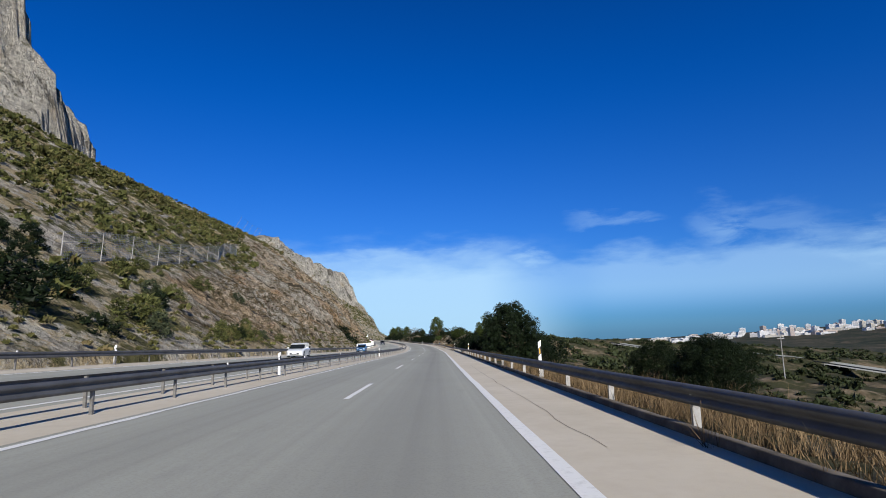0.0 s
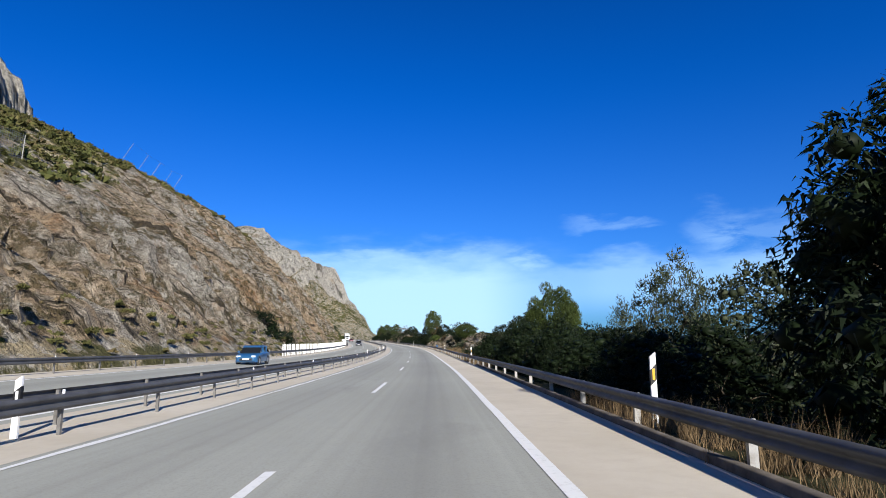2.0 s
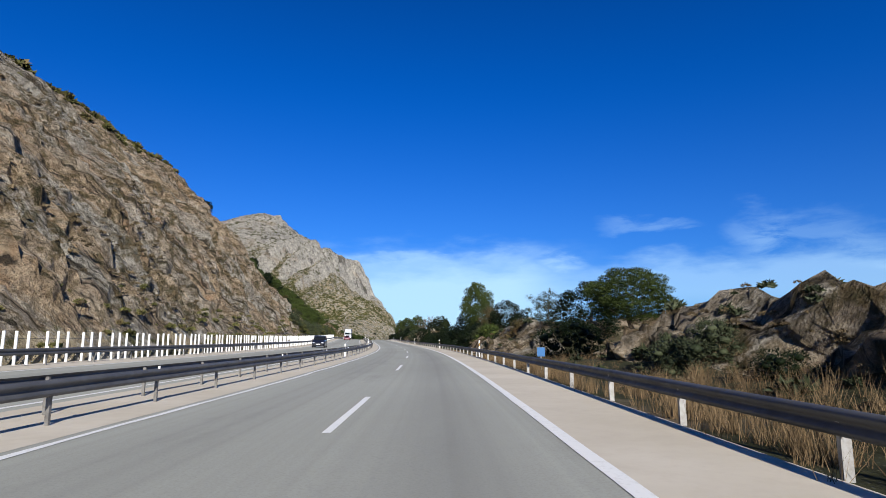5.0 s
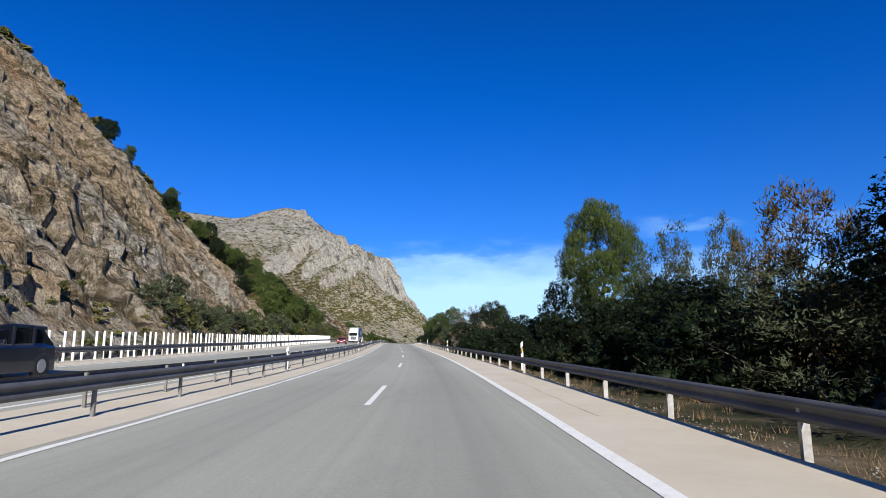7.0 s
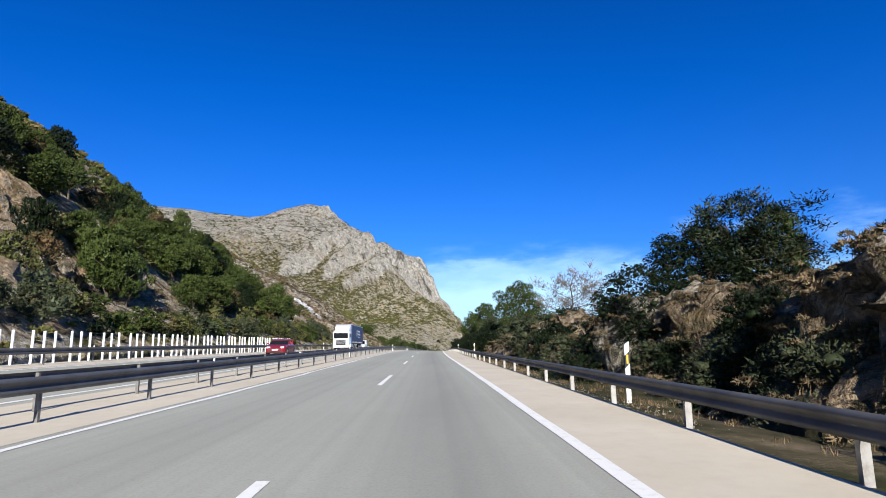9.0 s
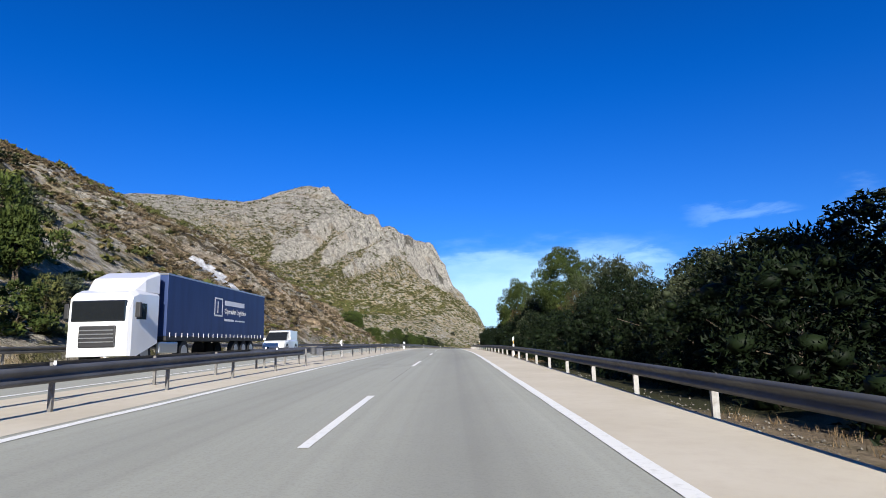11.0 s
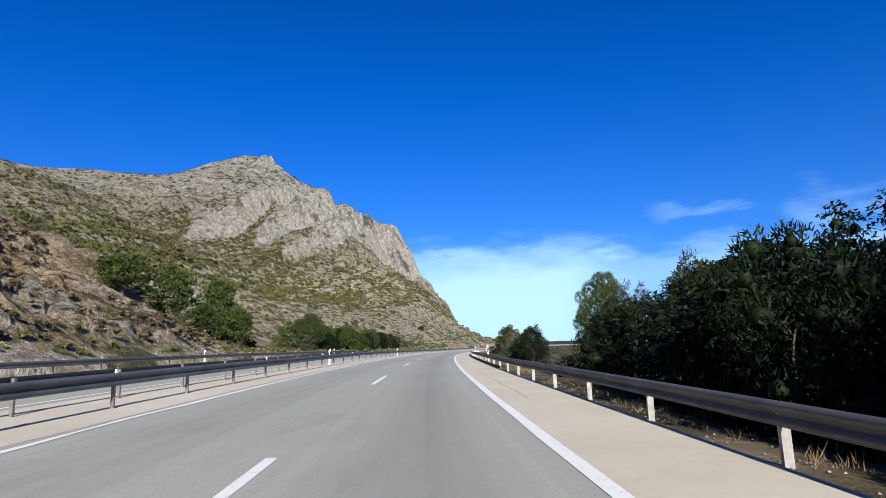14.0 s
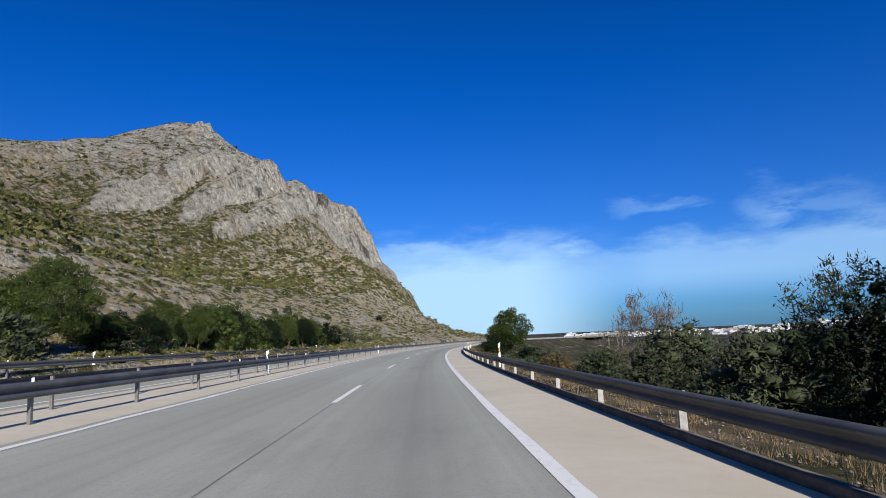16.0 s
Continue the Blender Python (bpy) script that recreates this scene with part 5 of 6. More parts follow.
# the wooded gully between the two rock cuts
for k in range(105):
    s = 236 + 44 * R.random()
    u = 22.5 + 24 * R.random() ** 1.25 * (1 - 0.5 * (s - 238) / 42)
    base = hill_at(s, u)
    tall = R.uniform(3.2, 6.4)
    kind, leaf = R.choice((("far_pine", P_), ("far_pine", P_), ("far_pine", D), ("far_pine", P_), ("far_bush", MAQUIS), ("far_bush", RU)))
    plant(kind, leaf, base - Vector((0, 0, 0.3)), tall * (1.0 if kind == "far_pine" else 0.62), tall * R.uniform(0.62, 0.9), LAB2["pine"] if kind == "far_pine" else "dense scrubby bush among the pines of the gully", "trees on the hillside", R.choice((7, 10, 14)) if kind == "far_pine" else R.choice((5, 6, 11)))
# the belt of bushes behind the slat barrier
s = 198.0
while s < 292:
    u = R.uniform(19.9, 21.4)
    h_ = R.uniform(1.8, 3.2)
    plant("far_bush", R.choice((MAQUIS, O, O, P_)), hill_at(s, u) - Vector((0, 0, 0.3)), h_, R.uniform(2.8, 4.2), "dense green bush behind the slat barrier", "trees on the hillside", R.choice((5, 6, 11)))
    s += R.uniform(1.5, 2.6)
# single dark shrubs over the stony slopes
for k in range(70):
    s, u = 268 + 300 * R.random(), 30 + 95 * R.random()
    w_ = R.uniform(1.7, 4.0)
    plant("far_bush", R.choice((D, O, P_)), hill_at(s, u) - Vector((0, 0, 0.3)), w_ * 0.8, w_, "rounded dark shrub on the stony slope", "shrubs on the hillside", R.choice((5, 6, 11)))


# ---------------------------------------------------------------- scrub on the slopes, dry grass on the verge
def scatter(name, pts, sizes, blades, material, label, category, rng, spread=0.42, long=1.6, flat=0.7, blade=0.19):
    """Many small shrubs of a few leaf blades each, joined into one sheet of stuff."""
    n = len(pts)
    p = np.repeat(pts, blades, 0)
    sz = np.repeat(sizes, blades)[:, None]
    d = rng.normal(size=(n * blades, 3))
    d /= np.linalg.norm(d, axis=1)[:, None]
    d[:, 2] = np.abs(d[:, 2]) * flat
    c = p + d * sz * spread
    a = d + rng.normal(size=d.shape) * 0.6
    a /= np.linalg.norm(a, axis=1)[:, None]
    b = np.cross(a, rng.normal(size=d.shape))
    b /= np.linalg.norm(b, axis=1)[:, None]
    k = sz * blade * (0.6 + 0.8 * rng.random((n * blades, 1)))
    V = np.stack([c - a * k * long * 0.6 + b * k, c - a * k * long * 0.6 - b * k, c + a * k * long], 1).reshape(-1, 3)
    me = soup_mesh(name, V, np.arange(len(V)).reshape(-1, 3))
    me.materials.append(material)
    return tagged(new(name, me), label, category, kind="stuff")


rng = np.random.default_rng(12)
wgt = np.clip(cover - 0.25, 0, 1) * np.clip((UU - 19.5) / 1.5, 0, 1) * (0.35 + 0.65 * (fbm(SS / 9, UU / 9, 3, 91) > -0.1))


def pick(lo, hi, count, s_lo=0, s_hi=830, density=wgt):
    m = (UU >= lo) & (UU < hi) & (SS > s_lo) & (SS < s_hi)
    area = np.gradient(SH)[:, None] * np.gradient(US)[None, :]
    q = (density * area * m).reshape(-1)
    i = rng.choice(q.size, count, p=q / q.sum())
    return P.reshape(-1, 3)[i] + np.stack([rng.normal(size=count) * 0.4, rng.normal(size=count) * 0.4, np.zeros(count)], 1)


for (lo, hi, n, s0, s1, a, b, bl, leaf) in ((19.5, 60, 6500, 0, 470, 0.28, 0.85, 26, SCRUB), (60, 150, 3800, 0, 640, 0.5, 1.4, 16, SCRUB), (60, 340, 9000, 380, 820, 0.5, 1.5, 9, SCRUB), (60, 340, 9000, 380, 820, 0.6, 1.9, 10, MAQUIS), (23, 95, 6500, -20, 140, 0.5, 1.5, 26, MAQUIS), (26, 95, 2600, -20, 140, 0.4, 1.2, 22, SCRUB), (19.5, 75, 2600, 430, 740, 0.5, 1.5, 16, MAQUIS), (22, 90, 2400, 200, 330, 0.5, 1.6, 22, MAQUIS)):
    pts = pick(lo, hi, n, s0, s1)
    scatter("hillside_scrub", pts, rng.uniform(a, b, n) * rng.uniform(0.7, 1.25, n) * (1.2 if lo < 50 else 1.4), bl, leaf, "low olive-green scrub scattered over the stony slope", "scrub", rng, blade=0.17 if lo < 50 else 0.3)
# tufts and dry shrubs in the rock cut and along its crest
crack_w = in_cut * np.clip(fbm(SS / 7, HT / 6, 3, 95) - 0.15, 0, 1)
pts = pick(20, 47, 3200, 20, 390, crack_w)
scatter("rock_face_plants", pts, rng.uniform(0.2, 0.6, 3200), 20, DRY_SCRUB, "tufts and small shrubs growing in the rock face", "scrub", rng)
# brown dry scrub that half covers the second cut
dry_w = np.clip((SS - 296) / 10, 0, 1) * np.clip((372 - SS) / 10, 0, 1) * (0.25 + (fbm(SS / 6, HT / 5, 3, 99) > -0.05))
pts = pick(20.5, 60, 10500, 290, 378, dry_w)
scatter("dry_scrub", pts, rng.uniform(0.22, 0.85, 10500), 26, DRY_SCRUB, "brown half-dry scrub over the rock slope", "scrub", rng)
crest = np.clip(1 - np.abs(UU - 45) / 4, 0, 1) * (SS > 60)
pts = pick(40, 50, 700, 20, 300, crest)
scatter("crest_shrubs", pts, rng.uniform(0.8, 2.2, 700), 52, SCRUB, "dark shrubs along the crest of the rock cut", "scrub", rng)
# thick growth at the foot behind the outer rail
foot = np.clip((UU - 18.8) / 0.6, 0, 1) * np.clip((22 - UU) / 1.2, 0, 1)
pts = pick(18.6, 22, 1700, 0, 480, foot)
scatter("foot_scrub", pts, rng.uniform(0.25, 0.7, 1700), 40, SCRUB, "scrub and dry weeds along the foot of the slope", "scrub", rng)


def verge_points(n, lo, hi, s_lo, s_hi, power=1.6):
    u = lo + (hi - lo) * rng.random(n) ** power
    s = s_lo + (s_hi - s_lo) * rng.random(n)
    a = np.clip(np.searchsorted(SR, s), 0, len(SR) - 1)
    b = np.clip(np.searchsorted(UR, u), 0, len(UR) - 1)
    k = fbm(s / 6, u / 3, 2, 97) > -0.35
    return (PR[a, b] + np.stack([rng.normal(size=n) * 0.25, rng.normal(size=n) * 0.3, np.zeros(n)], 1))[k]


def grass(name, pts, heights, blades, material, label):
    n = len(pts)
    p = np.repeat(pts, blades, 0) + np.concatenate([rng.normal(size=(n * blades, 2)) * 0.07, np.zeros((n * blades, 1))], 1)
    h = np.repeat(heights, blades)[:, None] * (0.6 + 0.8 * rng.random((n * blades, 1)))
    lean = np.concatenate([rng.normal(size=(n * blades, 2)) * 0.32, np.ones((n * blades, 1))], 1)
    side = np.concatenate([rng.normal(size=(n * blades, 2)), np.zeros((n * blades, 1))], 1)
    side /= np.linalg.norm(side, axis=1)[:, None]
    V = np.stack([p - side * 0.006, p + side * 0.006, p + lean * h], 1).reshape(-1, 3)
    me = soup_mesh(name, V, np.arange(len(V)).reshape(-1, 3))
    me.materials.append(material)
    return tagged(new(name, me), label, "grass", kind="stuff")


pts = verge_points(6500, 4.1, 7.5, -5, 150)
grass("dry_grass", pts, rng.uniform(0.2, 0.6, len(pts)), 20, DRY, "tall dry straw-coloured grass behind the guardrail")
pts = verge_points(2600, 4.15, 7.0, 150, 340)
grass("dry_grass", pts, rng.uniform(0.05, 0.17, len(pts)), 12, DRY, "short dry grass on the stony verge")
pts = verge_points(2600, 4.3, 8.5, 340, 460)
grass("dry_grass", pts, rng.uniform(0.06, 0.24, len(pts)), 12, DRY, "dry grass and weeds behind the guardrail")
pts = verge_points(3200, 6.0, 20, 0, 470, 1.0)
scatter("verge_scrub", pts, rng.uniform(0.3, 1.0, len(pts)), 64, OLIVE, "mixed low scrub on the slope below the road", "scrub", rng, blade=0.10, long=2.6)
pts = np.concatenate([verge_points(2600, 6.2, 14, 112, 272, 1.0), verge_points(1500, 5.7, 8.5, 214, 256, 1.0)])
scatter("bank_scrub", pts, rng.uniform(0.2, 0.55, len(pts)), 80, DRY_SCRUB, "dry brown grass and scrub over the rock banks", "scrub", rng, blade=0.045, long=4.0)
pts = verge_points(7500, 18, 210, -20, 470, 1.3)
scatter("valley_scrub", pts, rng.uniform(1.1, 4.2, len(pts)), 56, leaf_mat("valley_leaves", (0.016, 0.026, 0.010), (0.06, 0.07, 0.03)), "scrub and small trees over the valley floor", "scrub", rng, 0.5, blade=0.11, long=2.0)
# loose stones along the pavement's edge
pts = np.concatenate([verge_points(7500, 3.72, 4.25, 140, 345, 1.5), verge_points(5000, 3.85, 5.6, 345, 410, 1.2)])
n = len(pts)
oct_v = np.array([(1, 0, 0), (-1, 0, 0), (0, 1, 0), (0, -1, 0), (0, 0, 0.7), (0, 0, -0.4)], float)
oct_f = np.array([(0, 2, 4), (2, 1, 4), (1, 3, 4), (3, 0, 4), (2, 0, 5), (1, 2, 5), (3, 1, 5), (0, 3, 5)])
V = (pts[:, None, :] + oct_v[None] * rng.uniform(0.012, 0.034, (n, 1, 1)) * rng.uniform(0.7, 1.3, (n, 6, 3))).reshape(-1, 3)
F = (oct_f[None] + 6 * np.arange(n)[:, None, None]).reshape(-1, 3)
me = soup_mesh("gravel", V, F)
GRAVEL = leaf_mat("pale_gravel", (0.12, 0.11, 0.095), (0.36, 0.335, 0.29), None, 0.9)
me.materials.append(GRAVEL)
tagged(new("gravel", me), "loose pale gravel along the pavement edge", "gravel", kind="stuff")

# ---------------------------------------------------------------- roadside furniture
def delineator(s, u, label, amber=True, lift=0.0):
    """A white marker post with a slanting black band and a reflector, facing the traffic."""
    d = thing("delineator_post", label, "marker post", "delineator posts")
    d.matrix_basis = Matrix.Translation(rpl(s, u, lift)) @ Matrix.Rotation(road_at(s)[3] + random.uniform(-0.05, 0.05), 4, "Z") @ Matrix.Rotation(random.uniform(-0.015, 0.015), 4, "Y") @ Matrix.Diagonal((1, 1, 1.22 if u > 0 else 1.0, 1))
    for name, me in DEL_PARTS:
        if name == "reflector" and not amber:
            me = DEL_WHITE
        o = new(name, me)
        o.parent = d
    return d


def mesh_of(bm, name, mat):
    me = bpy.data.meshes.new(name)
    bm.to_mesh(me)
    bm.free()
    me.materials.append(mat)
    return me


_b = bmesh.new()
box(_b, -0.06, 0.06, -0.035, 0.035, -0.4, 1.07, 0.012)
for v in _b.verts:
    if v.co.z > 1.0:
        v.co.z += 0.04 * v.co.x / 0.06
DEL_BODY = mesh_of(_b, "body", WHITE)
_b = bmesh.new()
box(_b, -0.063, 0.063, -0.038, 0.038, 0.62, 0.87)
for v in _b.verts:
    v.co.z += 0.05 * v.co.x / 0.06
DEL_BAND = mesh_of(_b, "band", BLACK)
_b = bmesh.new()
box(_b, -0.025, 0.025, -0.043, -0.036, 0.66, 0.84, 0.003)
DEL_REF = mesh_of(_b, "reflector", AMBER)
DEL_WHITE = DEL_REF.copy()
DEL_WHITE.materials.clear()
DEL_WHITE.materials.append(SILVER)
DEL_PARTS = (("body", DEL_BODY), ("black_band", DEL_BAND), ("reflector", DEL_REF))
for s in (16.3, 54.5, 87.5, 121, 153, 185.5, 221, 254, 288.5, 319.8, 359, 389, 424, 458):
    delineator(s, 4.6, "white marker post with black band and amber reflector")
for s in (20.1, 54, 99.1, 121, 153, 185, 216, 247.6, 283, 319.9, 321.7, 352, 384.7, 418, 452):
    delineator(s, -7.3, "white marker post with black band behind the median rail", False)
for s in (23.4, 57, 277.7, 322, 355, 387.6, 425, 460):
    delineator(s, -17.95, "white marker post with black band behind the outer rail", False)

# median: second beam facing the other carriageway, its rounded end, and the single rail that follows
g = guardrail(-30, 276, -7.75, -1, -22.6, "dark galvanised steel guardrail facing the opposite carriageway", post_me=THIN_ME)
g = guardrail(282, 560, -7.95, -1, 283.0, "dark galvanised steel guardrail facing the opposite carriageway", post_me=THIN_ME)

# white slat barrier behind the outer rail: upright white slats in threes on thin cables
barrier = thing("slat_barrier", "row of upright white slats in threes behind the rail", "barrier")
_b = bmesh.new()
box(_b, -0.055, 0.055, -0.03, 0.03, -0.15, 1.5, 0.008)
SLAT = mesh_of(_b, "slat", WHITE)
s = 100.0
while s < 264:
    for k in (0.0, 0.56, 1.12):
        o = new("slat", SLAT)
        o.parent = barrier
        o.matrix_basis = Matrix.Translation(rpl(s + k, -18.35)) @ Matrix.Rotation(road_at(s)[3] + random.uniform(-0.08, 0.08), 4, "Z") @ Matrix.Rotation(random.uniform(-0.012, 0.012), 4, "X") @ Matrix.Diagonal((1, 1, random.uniform(0.98, 1.02), 1))
    s += 2.03
CABLE = Mat("dark_cable", (0.05, 0.05, 0.05), 0.6, 0.5).m
for h in (0.25, 0.7, 1.15):
    S = np.arange(100, 265, 2.03)
    ang = np.linspace(0, 2 * np.pi, 6)
    SSc, AA = np.meshgrid(S, ang, indexing="ij")
    part_mesh("cable", grid_mesh("cable", places(SSc, -18.40 + 0.008 * np.cos(AA), h + 0.008 * np.sin(AA))), CABLE, barrier, "thin dark cable")

# rockfall fence along the crest of the cut: leaning posts with netting
WIRE = Mat("fence_wire", (0.30, 0.31, 0.32), 0.5, 0.7).m
fence = thing("rockfall_fence", "grey steel posts with wire netting on the crest", "fence")
tops, feet = [], []
for k in range(11):
    s = 31 + k * 5.8
    p = hill_at(s, 25 + 0.154 * (s - 27.5))
    q = p + Vector((0.25, -0.15, 2.6))
    tops.append(q)
    feet.append(p)
    bm = bmesh.new()
    cyl(bm, p - Vector((0, 0, 0.5)), q, 0.06, 0.05, 6)
    part("post", bm, POST, fence)
for a in range(10):
    bm = bmesh.new()
    for j in range(0, 13):
        f = j / 12
        cyl(bm, feet[a].lerp(tops[a], f), feet[a + 1].lerp(tops[a + 1], f), 0.016, 0.016, 3)
    for j in range(0, 21):
        f = j / 20
        cyl(bm, feet[a].lerp(feet[a + 1], f), tops[a].lerp(tops[a + 1], f), 0.014, 0.014, 3)
    part("netting", bm, WIRE, fence, "wire netting panel")

# higher up, thin posts leaning out over the cut
crest_fence = thing("catch_fence", "thin pale steel posts leaning out over the rock cut", "fence")
tops = []
for s in (129.5, 134.6, 139.7, 144.8, 149.9):
    p = hill_at(s, 44.5)
    q = p + Vector((2.3, 0, 3.9))
    tops.append(q)
    bm = bmesh.new()
    cyl(bm, p - Vector((0.3, 0, 0.5)), q, 0.045, 0.035, 6)
    part("post", bm, POST, crest_fence)
for a, b in zip(tops, tops[1:]):
    bm = bmesh.new()
    cyl(bm, a, b, 0.012, 0.012, 4)
    part("cable", bm, WIRE, crest_fence, "thin steel cable")

# small blue sign low by the rail
sign = thing("road_sign", "small blue square road sign on a grey post", "sign")
pz = rpl(133.8, 4.35)
bm = bmesh.new()
cyl(bm, pz, pz + Vector((0, 0, 1.0)), 0.025, 0.025, 8)
part("pole", bm, POST, sign)
bm = bmesh.new()
box(bm, pz.x - 0.16, pz.x + 0.16, pz.y - 0.045, pz.y - 0.03, pz.z + 0.66, pz.z + 1.03, 0.006)
part("panel", bm, Mat("blue_sign_paint", (0.03, 0.13, 0.32), 0.4).m, sign, "blue panel with white edge")

# ---------------------------------------------------------------- vehicles
GLASS = Mat("dark_tinted_glass", (0.012, 0.014, 0.016), 0.06, 0.0, 0.6).m
TYRE = Mat("tyre_rubber", (0.018, 0.018, 0.018), 0.85).m
RIM = Mat("alloy_rim", (0.45, 0.46, 0.47), 0.3, 0.8).m
LAMP = Mat("headlamp_lens", (0.75, 0.77, 0.8), 0.08, 0.2).m
TAIL = Mat("red_lamp", (0.35, 0.01, 0.01), 0.2).m
TRIM = Mat("black_trim", (0.02, 0.02, 0.021), 0.6).m
PLATE = Mat("plate_white", (0.7, 0.7, 0.7), 0.5).m


def paint(name, c):
    M = Mat(name, c, 0.28, 0.15, 0.5)
    M.b.inputs["Coat Weight"].default_value = 0.6
    M.color(M.mix(M.ramp(M.noise(2.5, 4), 0.3, 0.8, 0, 0.12), c, tuple(0.6 * v + 0.05 for v in c)))
    return M.m


def loft(bm, sections):
    """Skin over closed rings with the same count of points."""
    rings = [[bm.verts.new(p) for p in r] for r in sections]
    n = len(rings[0])
    for a, b in zip(rings, rings[1:]):
        for k in range(n):
            bm.faces.new((a[k], a[(k + 1) % n], b[(k + 1) % n], b[k]))
    bm.faces.new(list(reversed(rings[0])))
    bm.faces.new(rings[-1])
    bmesh.ops.recalc_face_normals(bm, faces=bm.faces)
    return bm


def ring(y, half, z0, z1, r=0.12, tuck=0.0):
    """A rounded box section across the car at length y."""
    r = min(r, (z1 - z0) / 2.2)
    return [(-half + tuck, y, z0), (half - tuck, y, z0), (half, y, z0 + r), (half, y, z1 - r), (half - r, y, z1), (-half + r, y, z1), (-half, y, z1 - r), (-half, y, z0 + r)]


def wheel(parent, x, y, r, w=0.2):
    bm = bmesh.new()
    cyl(bm, (x - w / 2, y, r), (x + w / 2, y, r), r, r, 24)
    t = part("tyre", bm, TYRE, parent, smooth=False)
    bm = bmesh.new()
    sx = 1 if x > 0 else -1
    cyl(bm, (x + sx * (w / 2 - 0.01), y, r), (x + sx * (w / 2 + 0.012), y, r), r * 0.66, r * 0.6, 20)
    part("rim", bm, RIM, t, "grey metal rim")


def car(name, label, color, s, u, L=4.2, W=1.76, H=1.5, hood=0.92, van=False):
    """A car heading against the camera's way; its front is at -y of its own frame."""
    c = thing(name, label, "van" if van else "car", "vehicles on the opposite carriageway")
    c.matrix_basis = Matrix.Translation(rpl(s, u, 0.01)) @ Matrix.Rotation(road_at(s)[3], 4, "Z")
    hw = W / 2
    z0 = 0.2
    bm = loft(bmesh.new(), [ring(-L / 2, hw * 0.72, 0.30, 0.62, 0.1), ring(-L / 2 + 0.16, hw * 0.94, z0, hood - 0.18), ring(-L / 2 + 0.5, hw, z0, hood - 0.06), ring(-L * 0.20, hw, z0, hood + 0.02),
                           ring(0, hw, z0, hood + 0.04), ring(L * 0.30, hw, z0, hood + 0.06), ring(L / 2 - 0.2, hw * 0.96, z0, hood + 0.02), ring(L / 2, hw * 0.82, 0.32, hood - 0.15, 0.1)])
    bmesh.ops.bevel(bm, geom=[e for e in bm.edges], offset=0.015, segments=1, affect="EDGES")
    body = part("body", bm, color, c, smooth=False)
    fr = -L * 0.24 if not van else -L * 0.30
    rr = L * 0.44
    glass_top = H - 0.06
    bm = loft(bmesh.new(), [ring(fr, hw * 0.93, hood - 0.05, hood + 0.02, 0.03), ring(fr + 0.55, hw * 0.86, hood - 0.05, glass_top - 0.06, 0.1), ring(0.1, hw * 0.84, hood - 0.05, glass_top, 0.1),
                           ring(rr - 0.45, hw * 0.84, hood - 0.05, glass_top - 0.04, 0.1), ring(rr, hw * 0.90, hood - 0.05, hood + (0.05 if not van else 0.6), 0.03)])
    part("cabin_glass", bm, GLASS, c, "dark glass band round the cabin")
    bm = loft(bmesh.new(), [ring(fr + 0.52, hw * 0.80, glass_top - 0.10, glass_top - 0.03, 0.02), ring(fr + 0.8, hw * 0.83, glass_top - 0.08, H - 0.02, 0.03), ring(0.2, hw * 0.84, glass_top - 0.07, H, 0.03), ring(rr - 0.3, hw * 0.82, glass_top - 0.10, H - 0.05, 0.03)])
    part("roof", bm, color, c)
    for y in ((-0.02, 0.95) if not van else (-0.35,)):
        for x in (-1, 1):
            bm = bmesh.new()
            box(bm, x * hw * 0.89 - 0.04, x * hw * 0.89 + 0.04, y - 0.045, y + 0.045, hood, glass_top - 0.02, 0.01)
            part("pillar", bm, color, c)
    if van:
        for x in (-1, 1):
            bm = bmesh.new()
            box(bm, x * hw * 0.90 - 0.05, x * hw * 0.90 + 0.05, -0.3, rr - 0.05, hood - 0.02, H - 0.06, 0.03)
            part("side_panel", bm, color, c)
    for x in (-1, 1):
        bm = bmesh.new()
        box(bm, x * hw * 0.66 - 0.16, x * hw * 0.66 + 0.16, -L / 2 + 0.03, -L / 2 + 0.2, 0.60, 0.74, 0.03)
        part("headlight", bm, LAMP, c, "clear headlight")
        bm = bmesh.new()
        box(bm, x * hw * 0.78 - 0.1, x * hw * 0.78 + 0.1, L / 2 - 0.12, L / 2 - 0.02, 0.68, 0.9, 0.02)
        part("tail_lamp", bm, TAIL, c, "red tail lamp")
        bm = bmesh.new()
        box(bm, x * (hw + 0.1) - 0.09, x * (hw + 0.1) + 0.09, fr + 0.28, fr + 0.4, hood + 0.02, hood + 0.17, 0.03)
        part("mirror", bm, color, c)
    bm = bmesh.new()
    box(bm, -hw * 0.55, hw * 0.55, -L / 2 - 0.01, -L / 2 + 0.12, 0.34, 0.52, 0.02)
    part("grille", bm, TRIM, c, "black grille")
    bm = bmesh.new()
    box(bm, -0.26, 0.26, -L / 2 - 0.02, -L / 2, 0.42, 0.52)
    part("number_plate", bm, PLATE, c, "plain white plate")
    r = 0.31 if H < 1.6 else 0.36
    for x in (-1, 1):
        for y in (-L * 0.31, L * 0.29):
            bm = bmesh.new()
            cyl(bm, (x * (hw - 0.16), y, r), (x * (hw + 0.004), y, r), r + 0.05, r + 0.05, 20)
            part("wheel_arch", bm, TRIM, c)
            wheel(c, x * (hw - 0.09), y, r)
    return c


